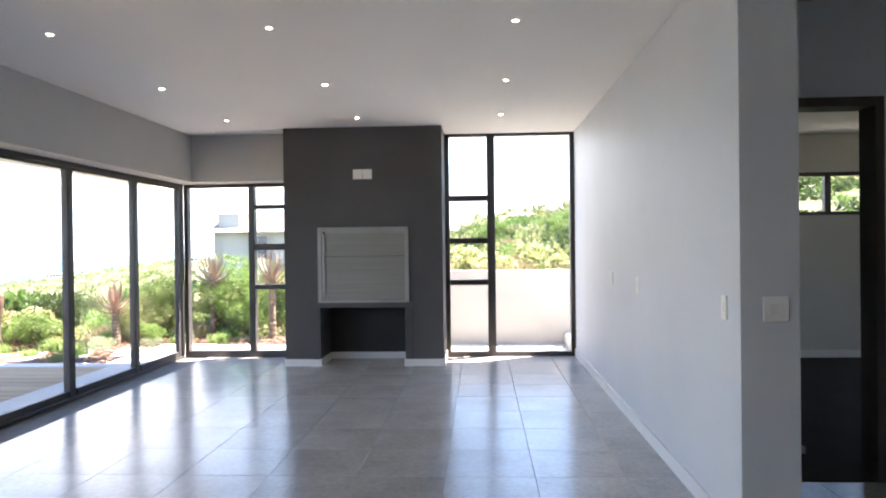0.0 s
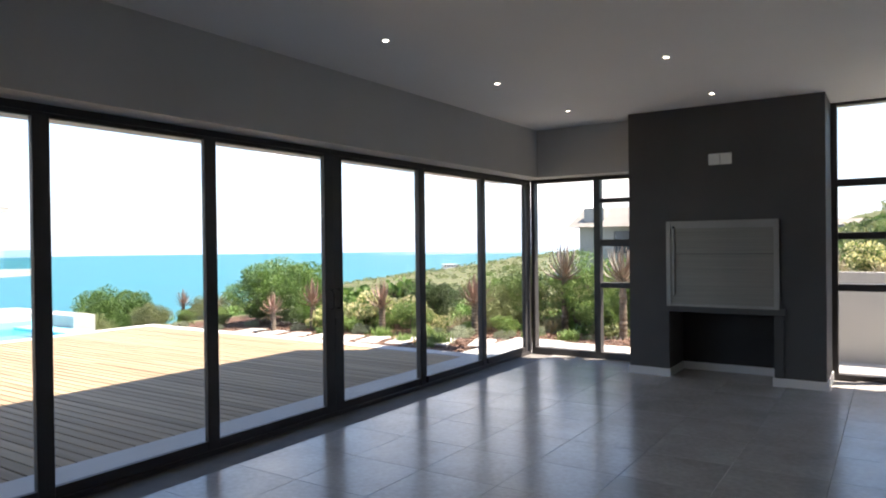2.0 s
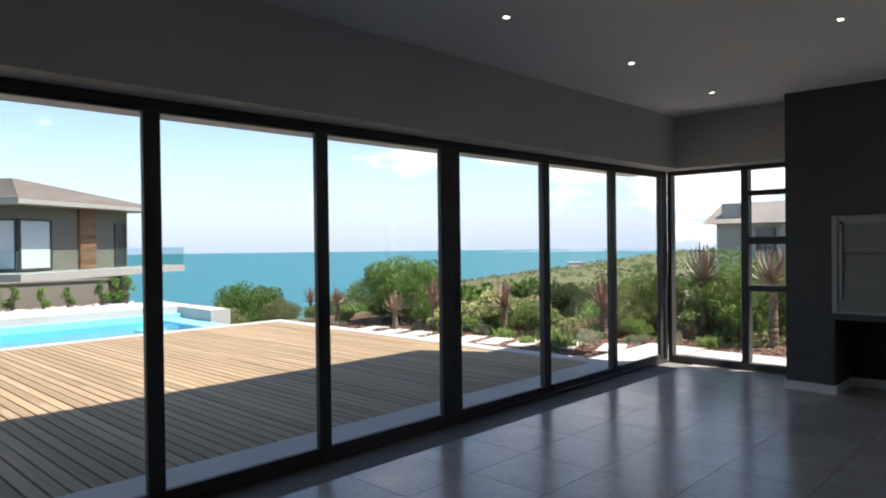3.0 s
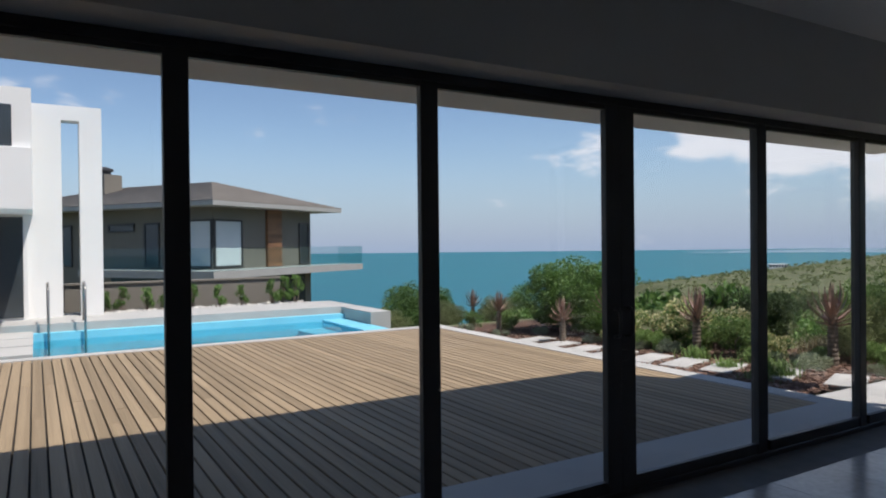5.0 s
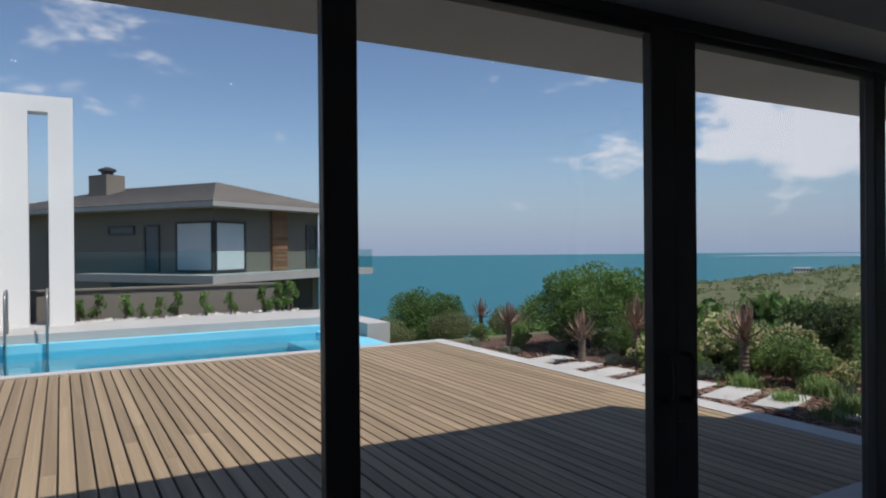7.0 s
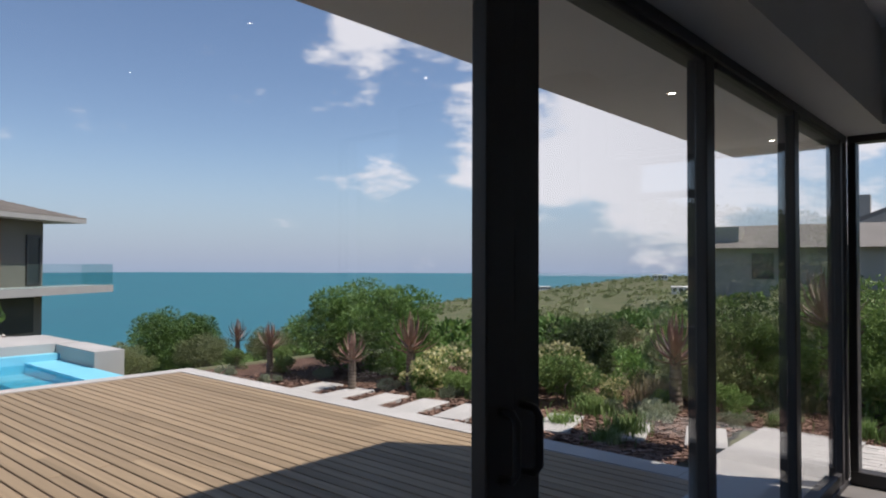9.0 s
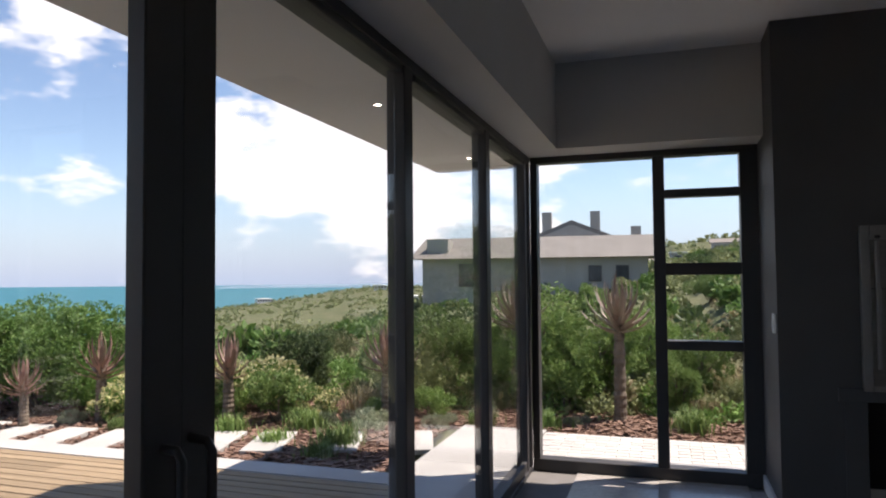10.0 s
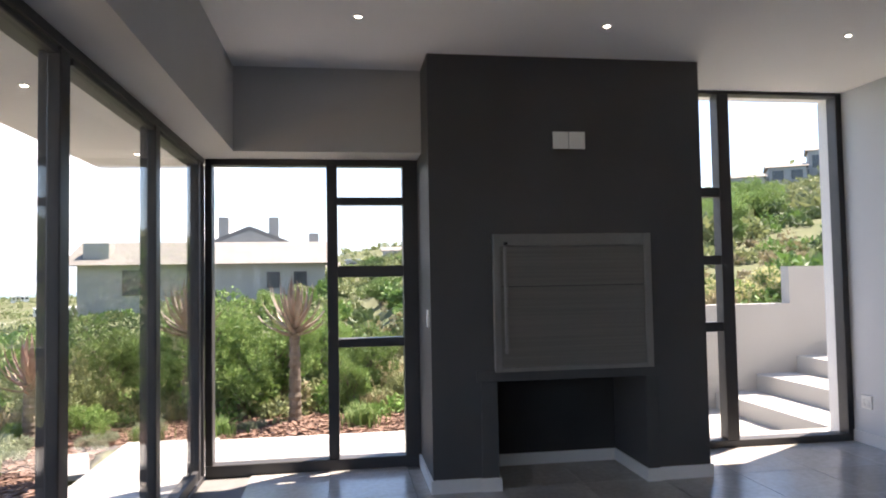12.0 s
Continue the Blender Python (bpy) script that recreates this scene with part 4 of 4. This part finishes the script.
# ---- deck, pool and garden hardscape ----
DZ = -0.03
# solid block; the shade between the boards is put into its near-black colour
struct("deck_base", [(-8.28, -0.80, -5.0, 9.40, -0.4, DZ - 0.035)], M_DECKUND, "block under the timber deck, painted near-black as gap shade", "deck base")
struct("kerb_concrete", [(-8.52, -1.0, 9.40, 9.67, -0.5, DZ + 0.005), (-8.52, -8.28, -5.0, 9.40, -0.5, DZ + 0.005)], M_CONC, "pale concrete kerb around the deck", "kerb")
struct("apron_concrete", [(-0.80, -0.152, -5.0, 11.5, -0.4, DZ), (-1.0, -0.80, 9.40, 11.5, -0.4, DZ)], M_SCREED, "smooth grey concrete apron outside the sliding doors", "paving")
# pool
PX0, PX1, PY0, PY1 = -11.95, -8.52, 2.35, 8.55
struct("pool_shell", [(PX0, PX1, PY0, 9.1, -1.5, -1.4), (PX0 - 0.2, PX0, PY0, 9.1, -1.5, -0.06), (PX0, PX1, PY0 - 0.2, PY0, -1.5, -0.06), (PX0, PX1, PY1, 9.1, -1.5, -0.17)], M_POOL, "pale blue plastered swimming pool shell", "pool")
struct("pool_step", [(PX0, -9.3, 7.95, PY1, -1.4, -0.35)], M_POOL, "pale blue plastered pool step", "pool")
pw = tagged(new("water_pool", to_mesh("water_pool", boxes((PX0, PX1, PY0, PY1, -0.21, -0.20)), M_WATER)), "clear light blue rippled pool water", "water", kind="structure")
pw.visible_shadow = False
struct("terrace", [(-13.9, PX0 - 0.2, -6.0, 9.5, -1.2, 0.10), (PX0 - 0.2, -10.5, 9.1, 9.58, -1.4, 0.09), (-13.9, PX1, -6.0, PY0 - 0.25, -1.2, -0.02)], M_SCREED, "pale screeded pool terrace", "terrace")
for i in range(3):
    thing("stepping_slab", rounded(boxes((PX0 + 1.1 * i + 0.05, PX0 + 1.1 * i + 1.05, PY0 - 0.2, PY0 + 0.45, -0.06, 0.0)), 0.006), M_CONC, "pale concrete slab over the pool edge", "slab", group="pool slabs")
ladder = holder("pool_rail", "stainless steel pool handrail pair", "handrail", at=(PX0 - 0.05, 3.05, 0))
for oy in (0.0, 0.62):
    part("rail", tube(bmesh.new(), [(-0.45, oy, 0.10), (-0.45, oy, 0.72), (-0.40, oy, 0.84), (-0.28, oy, 0.88), (0.05, oy, 0.84), (0.14, oy, 0.75), (0.14, oy, -0.6)], [0.022] * 7, 10), M_STEELF, ladder, "", True)
# planter strip with saplings behind the terrace
struct("planter_bed", [(-14.7, -13.9, -2.0, 9.0, -1.2, 0.06)], M_MULCH, "dark soil planter strip behind the terrace", "planter")
prng = np.random.default_rng(9)
pv, pf = [], []
for i in range(900):
    x, y, r = prng.uniform(-14.6, -13.75), prng.uniform(-1, 9.0), prng.uniform(0.02, 0.05)
    k = len(pv)
    pv += [(x - r, y, 0.07), (x, y - r, 0.07), (x + r, y, 0.07), (x, y + r, 0.07), (x, y, 0.07 + r)]
    pf += [(k, k + 1, k + 4), (k + 1, k + 2, k + 4), (k + 2, k + 3, k + 4), (k + 3, k, k + 4)]
peb = bpy.data.meshes.new("pebbles")
peb.from_pydata(pv, [], pf)
peb.materials.append(M_PEBBLE)
tagged(new("pebbles", peb), "white pebbles scattered over the planter strip", "pebbles", kind="stuff")
sapling = shrub("sapling", "slender young green sapling in the planter", "sapling", 31, 420, 0.20, 0.20, 0.36, 12, 0.08, L_MID, 0.4, 5, group="planter saplings")
stand(sapling, -14.2, 3.9, 1.0, 0, z=0.06)
for y, s in ((4.55, 0.95), (5.1, 0.9), (5.75, 0.8), (6.1, 0.95), (6.75, 0.9), (7.3, 0.85), (8.05, 1.05), (8.35, 1.15), (8.6, 1.2), (3.0, 0.7), (4.2, 0.8), (5.4, 0.6)):
    again(sapling, -14.2 + rnd.uniform(-0.15, 0.15), y, s, rnd.uniform(0, 6), z=0.06)
# boundary wall behind the planter
struct("wall_boundary", [(-15.3, -15.1, -6.0, 8.55, -1.5, 0.68), (-15.34, -15.06, -6.0, 8.57, 0.68, 0.72)], M_TAUPE, "taupe plastered boundary wall with a coping", "wall")

# white wing of the house
wing = holder("white_wing", "white plastered modern house wing with a slotted wall", "house", at=(0, 0.42, 0))
part("wall", boxes((-13.9, -13.5, 1.0, 2.93, 0.1, 4.58)), M_WHITE, wing)
part("pillar", boxes((-13.9, -13.5, 3.27, 3.70, 0.1, 4.58)), M_WHITE, wing)
part("lintel", boxes((-13.9, -13.5, 2.93, 3.27, 4.27, 4.58)), M_WHITE, wing)
part("upper_storey", boxes((-19.0, -11.2, -6.0, 2.40, 2.25, 4.42)), M_WHITE, wing)
part("balcony_front", rounded(boxes((-11.2, -11.05, -6.0, 2.40, 2.25, 3.35)), 0.01), M_WHITE, wing)
part("lower_storey", boxes((-19.0, -13.3, -6.0, 2.30, 0.1, 2.25)), M_WHITE, wing)
part("window", boxes((-13.34, -13.26, -2.2, 2.22, 0.15, 2.2)), M_DGLASS, wing, "dark ground floor glass door")
part("window", boxes((-11.24, -11.16, -2.2, 2.1, 3.35, 4.1)), M_DGLASS, wing, "dark upper window")

# stepping stones, brick path, mulch
STONE = rounded(boxes((-0.18, 0.18, -0.38, 0.38, -0.05, 0.0)), 0.008)
stone_me = to_mesh("paver", STONE, M_CONC)
for x, y, turn in ((-1.31, 10.84, 20), (-1.97, 10.63, 19), (-2.63, 10.42, 17), (-3.15, 10.29, 15), (-3.66, 10.18, 12), (-4.22, 10.07, 10), (-4.8, 10.0, 9), (-5.4, 9.99, 8), (-6.0, 9.99, 8)):
    ob = tagged(new("paver", stone_me), "pale concrete stepping stone in bark mulch", "paver", "stepping stones")
    ob.matrix_world = pose(x, y, -0.05, 0, 0, turn)
mul = bmesh.new()
nxm, nym = 44, 16
grid = [[mul.verts.new((-8.6 + i * 12.0 / nxm, 9.6 + j * 3.2 / nym, -0.10 + 0.02 * math.sin(i * 1.7) * math.cos(j * 2.1))) for i in range(nxm + 1)] for j in range(nym + 1)]
for j in range(nym):
    for i in range(nxm):
        x, y = grid[j][i].co.x, grid[j][i].co.y
        if x > -1.25 and y < 11.4:
            continue
        if x > 2.0:
            continue
        mul.faces.new((grid[j][i], grid[j][i + 1], grid[j + 1][i + 1], grid[j + 1][i]))
bmesh.ops.delete(mul, geom=[v for v in mul.verts if not v.link_faces], context="VERTS")
thing("mulch_bed", mul, M_MULCH, "red-brown bark mulch garden bed", "mulch", "structure")
crng = np.random.default_rng(4)
cv, cf = [], []
for i in range(9000):
    x, y = crng.uniform(-7.5, 2.25), crng.uniform(9.62, 12.7)
    if x > -1.2 and y < 11.52:
        continue
    a, ln, w, t = crng.uniform(0, 6.28), crng.uniform(0.02, 0.055), crng.uniform(0.008, 0.02), crng.uniform(-0.35, 0.35)
    c, s = math.cos(a), math.sin(a)
    z = -0.085 + crng.uniform(0, 0.025)
    k = len(cv)
    for p, q in ((-ln, -w), (ln, -w), (ln, w), (-ln, w)):
        cv.append((x + c * p - s * q, y + s * p + c * q, z + t * p * 0.5 + 0.006))
    for p, q in ((-ln, -w), (ln, -w), (ln, w), (-ln, w)):
        cv.append((x + c * p - s * q, y + s * p + c * q, z + t * p * 0.5 - 0.006))
    cf += [(k, k + 1, k + 2, k + 3), (k, k + 4, k + 5, k + 1), (k + 1, k + 5, k + 6, k + 2), (k + 2, k + 6, k + 7, k + 3), (k + 3, k + 7, k + 4, k)]
chips = bpy.data.meshes.new("mulch_chips")
chips.from_pydata(cv, [], cf)
chips.materials.append(M_CHIP)
tagged(new("mulch_chips", chips), "loose red-brown bark chips", "mulch", kind="stuff")
path = struct("path_base", [(-0.152, 2.55, 10.12, 11.5, -0.3, -0.055)], M_SCREED, "sand bed under the brick path", "path")

# patio behind the tall window
struct("patio", [(2.55, 5.62, 10.13, 12.5, -0.4, -0.195)], M_CONC, "pale concrete sunken patio", "patio")
struct("wall_retaining", [(2.35, 6.68, 12.5, 12.66, -0.4, 1.09), (6.68, 9.5, 12.5, 12.66, -0.4, 1.56), (2.35, 2.55, 11.5, 12.5, -0.4, 1.09)], M_GREYPL, "grey plastered retaining wall stepping up", "retaining wall")
stair = holder("outdoor_steps", "pale concrete outdoor steps rising beside a wall", "steps", at=(0, 0, 0))
for i in range(6):
    part("step", rounded(boxes((5.62 + 0.56 * i, 5.62 + 0.56 * (i + 1) + (0.3 if i == 5 else 0), 10.40, 12.498, -0.4, 0.01 + 0.21 * i)), 0.012), M_CONC, stair)


# ---- neighbouring house to the west ----
def hip_roof(bm, x0, x1, y0, y1, z, rise, inset):
    a = [bm.verts.new(p) for p in ((x0, y0, z), (x1, y0, z), (x1, y1, z), (x0, y1, z))]
    w = min(x1 - x0, y1 - y0) / 2
    if x1 - x0 > y1 - y0:
        r = [bm.verts.new((x0 + w, (y0 + y1) / 2, z + rise)), bm.verts.new((x1 - w, (y0 + y1) / 2, z + rise))]
        for q in ((a[0], a[1], r[1], r[0]), (a[1], a[2], r[1]), (a[2], a[3], r[0], r[1]), (a[3], a[0], r[0])):
            bm.faces.new(q)
    else:
        r = [bm.verts.new(((x0 + x1) / 2, y0 + w, z + rise)), bm.verts.new(((x0 + x1) / 2, y1 - w, z + rise))]
        for q in ((a[0], a[1], r[0]), (a[1], a[2], r[1], r[0]), (a[2], a[3], r[1]), (a[3], a[0], r[0], r[1])):
            bm.faces.new(q)
    bm.faces.new(a[::-1])
    return bm


west = holder("neighbour_house", "taupe two-storey house with a hipped tiled roof", "house", at=(-24.5, 8.85, 0))
west.rotation_euler = (0, 0, radians(123))
W, L, EZ = 8.4, 14.5, 3.22
part("wall", boxes((0.9, W - 1.0, 0.9, L, -4.0, EZ)), M_TAUPE, west)
roof_w = part("roof", hip_roof(bmesh.new(), 0, W + 0.4, 0, L + 1, EZ + 0.16, 1.25, 0), M_ROOFT, west, "grey-brown tiled hipped roof")
# tile courses
def courses(parent, x0, x1, y0, y1, z, rise, n, material):
    w = min(x1 - x0, y1 - y0) / 2
    for i in range(n):
        t0 = i / n
        t1 = (i + 0.9) / n
        bm = bmesh.new()
        for (ta, tb) in ((t0, t1),):
            o, p = w * ta, w * tb
            za, zb = z + rise * ta + 0.05, z + rise * tb + 0.02
            ring_a = [(x0 + o, y0 + o, za), (x1 - o, y0 + o, za), (x1 - o, y1 - o, za), (x0 + o, y1 - o, za)]
            ring_b = [(x0 + p, y0 + p, zb), (x1 - p, y0 + p, zb), (x1 - p, y1 - p, zb), (x0 + p, y1 - p, zb)]
            ring_c = [(q[0], q[1], q[2] - 0.05) for q in ring_a]
            va, vb, vc = [[bm.verts.new(q) for q in r] for r in (ring_a, ring_b, ring_c)]
            for k in range(4):
                m_ = (k + 1) % 4
                bm.faces.new((va[k], va[m_], vb[m_], vb[k]))
                bm.faces.new((vc[k], vc[m_], va[m_], va[k]))
        part("tile_course", bm, material, parent)


courses(roof_w, 0, W + 0.4, 0, L + 1, EZ + 0.16, 1.25, 17, M_ROOFT)
part("fascia", boxes((0, W + 0.4, 0, L + 1, EZ - 0.02, EZ + 0.16)), M_FASCIA, west, "pale grey gutter and fascia")
slab = part("balcony", boxes((-0.6, W + 1.4, -0.6, 0.9, 0.30, 0.60), (-0.6, 0.9, 0.9, 7.2, 0.30, 0.60)), M_FASCIA, west, "pale concrete balcony slab")
part("balustrade", boxes((-0.58, W + 1.38, -0.58, -0.56, 0.60, 1.50), (-0.58, -0.56, -0.56, 7.18, 0.60, 1.50), (W + 1.36, W + 1.38, -0.56, 0.9, 0.60, 1.50)), G_BALU, slab, "frameless greenish glass balustrade")


def house_window(parent, axis_, at, c, w, z0, z1, glass, label=""):
    """A framed window on a face of the parent; axis_ 'x': the face runs along x at y=at."""
    fr = 0.09
    rows = ((c - w / 2 - fr, c - w / 2, z0 - fr, z1 + fr), (c + w / 2, c + w / 2 + fr, z0 - fr, z1 + fr), (c - w / 2, c + w / 2, z0 - fr, z0), (c - w / 2, c + w / 2, z1, z1 + fr))
    put = (lambda a, b, p, q, d0, d1: (a, b, at - d0, at - d1, p, q)) if axis_ == "x" else (lambda a, b, p, q, d0, d1: (at - d0, at - d1, a, b, p, q))
    win = part("window", boxes(*[put(*r, 0.07, -0.02) for r in rows]), M_FRAME, parent, label)
    part("pane", boxes(put(c - w / 2, c + w / 2, z0, z1, 0.03, -0.02)), glass, win)
    return win


house_window(west, "x", 0.9, 1.75, 1.5, 0.75, 2.6, M_BLIND, "corner window with drawn white blind")
house_window(west, "y", 0.9, 1.95, 1.9, 0.75, 2.6, M_BLIND, "corner window with drawn white blind")
house_window(west, "y", 0.9, 4.4, 0.75, 0.75, 2.5, M_DGLASS)
house_window(west, "y", 0.9, 6.3, 1.5, 2.3, 2.5, M_DGLASS, "narrow high slot window")
house_window(west, "y", 0.9, 10.5, 1.6, 0.75, 2.5, M_DGLASS)
house_window(west, "x", 0.9, 6.85, 0.6, 0.75, 2.55, M_DGLASS)
panel = part("cladding", boxes((4.1, 5.1, 0.8, 0.9, 0.60, EZ - 0.02)), M_CEDAR, west, "reddish timber cladding panel")
for i in range(14):
    part("slat", boxes((4.12, 5.08, 0.77, 0.80, 0.64 + i * 0.182, 0.80 + i * 0.182)), M_CEDAR, panel)
# flat dark sheets on the wall paint the shade below the balcony
part("painted_recess_shade", boxes((1.4, W - 1.5, 0.86, 0.9, -1.2, 0.2), (0.86, 0.9, 1.4, 7.0, -1.2, 0.2)), M_DGLASS, west, "dark glassy sheet painting the shade of the lower storey")
chim = part("chimney", boxes((2.6, 3.6, 9.6, 10.9, 3.6, 5.15)), M_TAUPE, west, "taupe plastered chimney")
part("cowl", lathe(bmesh.new(), [(0.28, 0), (0.28, 0.18), (0.4, 0.2), (0.4, 0.3), (0.1, 0.42)], 12, (3.1, 10.2, 5.15)), M_FRAME, chim, "black metal cowl")

# ---- beige house to the north ----
north = holder("beige_house", "beige plastered house with pale tiled gabled roofs", "house", at=(-1.5, 47.0, 0.55))
north.rotation_euler = (0, 0, radians(4))


def gable(bm, x0, x1, y0, y1, z, rise, along="x"):
    ym, xm = (y0 + y1) / 2, (x0 + x1) / 2
    a = [bm.verts.new(p) for p in ((x0, y0, z), (x1, y0, z), (x1, y1, z), (x0, y1, z))]
    r = [bm.verts.new(p) for p in (((x0, ym, z + rise), (x1, ym, z + rise)) if along == "x" else ((xm, y0, z + rise), (xm, y1, z + rise)))]
    qs = ((a[0], a[1], r[1], r[0]), (a[2], a[3], r[0], r[1]), (a[1], a[2], r[1]), (a[3], a[0], r[0])) if along == "x" else ((a[1], a[2], r[1], r[0]), (a[3], a[0], r[0], r[1]), (a[0], a[1], r[0]), (a[2], a[3], r[1]))
    for q in qs:
        bm.faces.new(q)
    bm.faces.new(a[::-1])
    return bm


part("wall", boxes((-12.5, 1.5, 0, 7, -2, 2.0)), M_BEIGE, north)
part("roof", gable(bmesh.new(), -13.2, 2.2, -0.7, 7.7, 2.0, 1.5), M_BEROOF, north, "pale tiled gabled roof")
part("wall", boxes((-7.0, 0.5, 5, 12, 0, 2.9)), M_BEIGE, north)
part("roof", gable(bmesh.new(), -7.6, 1.1, 4.6, 12.5, 2.9, 1.75, "y"), M_BEROOF, north, "upper gabled roof")
part("gable_wall", gable(bmesh.new(), -6.9, 0.4, 4.5, 5.0, 2.9, 1.45, "y"), M_BEIGE, north)
for cx, cz in ((-11.6, 3.3), (-5.0, 5.3), (-1.7, 5.3), (1.0, 4.2)):
    part("chimney", boxes((cx - 0.33, cx + 0.33, 5.5, 6.2, 2.0, cz)) if cx > -11 else boxes((cx - 0.7, cx + 0.7, 0.4, 1.8, 1.8, cz)), M_BEIGE, north, "plastered chimney")
for cx in (-1.6, 0.0):
    house_window(north, "x", 0.0, cx, 0.6, 0.6, 1.4, M_DGLASS)
house_window(north, "x", 0.0, -9.5, 1.0, 0.3, 1.6, M_DGLASS)

# houses up the hill and along the far headland
def villa(x, y, w, d, h, turn, z=None, m=None, roof="gable", label="pale grey villa up on the hillside"):
    ob = holder("hillside_house", label, "house", "", "hillside houses")
    zz = float(terrain(x, y)) if z is None else z
    ob.matrix_world = pose(x, y, zz, 0, 0, turn)
    part("wall", boxes((-w / 2, w / 2, 0, d, -3, h)), m or M_FARWALL, ob)
    if roof == "gable":
        part("roof", gable(bmesh.new(), -w / 2 - 0.6, w / 2 + 0.6, -0.6, d + 0.6, h, w * 0.16), M_BEROOF if m else M_ROOFT, ob)
    else:
        part("roof", boxes((-w / 2 - 0.4, w / 2 + 0.4, -0.4, d + 0.4, h, h + 0.35)), M_WHITE, ob, "flat white roof slab")
    n = max(2, int(w / 3.2))
    for i in range(n):
        house_window(ob, "x", 0.0, -w / 2 + (i + 0.5) * w / n, w / n * 0.55, h * 0.35, h * 0.8, M_DGLASS)
    return ob


for x, y, w, h, turn, roof in ((8, 225, 11, 4, 2, "flat"), (19, 232, 9, 5, -3, "gable"), (28, 228, 9, 5, -6, "gable"), (-6, 236, 12, 4, 4, "gable"), (38, 224, 10, 4, -8, "gable"),
                               (84, 152, 7, 4, -25, "gable"), (94, 150, 8, 5, -28, "gable"), (104, 149, 8, 4.5, -30, "gable"), (113, 147, 8, 6, -34, "gable"), (122, 145, 8, 8, -36, "gable")):
    villa(x, y, w, 9, h, turn, None, None, roof)
for x, y, w, h, turn in ((-160, 420, 22, 4, 20), (-560, 800, 16, 4, 35), (-610, 815, 11, 5, 20), (-505, 790, 20, 5, 45), (-300, 700, 14, 4, 25), (-690, 830, 12, 4, 38), (-110, 300, 10, 3.5, 15)):
    villa(x, y, w, 16, h, turn, None, M_WHITE, "flat", "far white building on the headland")

# ---- deck boards, bricks and floor tiles ----
board_me = to_mesh("board", rounded(boxes((-1.0, 0.0, -0.0515, 0.0515, -0.028, 0.0)), 0.004, 1), M_DECK)
deck = holder("deck", "weathered brown timber deck boards running seaward", "deck", "structure")
pitch = 0.118
drnd = random.Random(12)
for i in range(121):
    y = 9.34 - i * pitch
    cut = -0.803 - drnd.choice((2.4, 3.0, 3.6, 4.2, 4.8, 5.4))
    for x0, x1 in ((-0.803, cut + 0.002), (cut - 0.002, -8.275)):
        b = new("board", board_me)
        b.parent = deck
        b.location = (x0, y + drnd.uniform(-0.001, 0.001), DZ - drnd.uniform(0, 0.003))
        b.scale = (x0 - x1, 1, 1)
brick_me = to_mesh("brick", rounded(boxes((-0.098, 0.098, -0.048, 0.048, -0.04, 0.0)), 0.005, 1), M_BRICK)
for j in range(13):
    for i in range(14):
        x, y = -0.04 + i * 0.204 + (0.102 if j % 2 else 0), 10.19 + j * 0.104
        if x < 2.45:
            b = new("brick", brick_me)
            b.parent = path
            b.location = (x, y, -0.048)
T = 0.60
tile_me = to_mesh("tile", rounded(boxes((-T / 2 + 0.0015, T / 2 - 0.0015, -T / 2 + 0.0015, T / 2 - 0.0015, -0.012, 0.0)), 0.0012, 1), M_TILE)
for i in range(-8, 9):
    for j in range(-22, 10):
        x, y = 4.54 - T / 2 + i * T, 5.70 - T / 2 + j * T
        if x - T / 2 < -0.2 or x + T / 2 > 9.3 or y > 10.3 or y < -3.6 or (x > 5.6 and y > 5.0):
            continue
        if 1.5 < x < 3.8 and y > 10.1:
            continue
        b = new("tile", tile_me)
        b.parent = floor
        b.location = (x, y, 0.0)
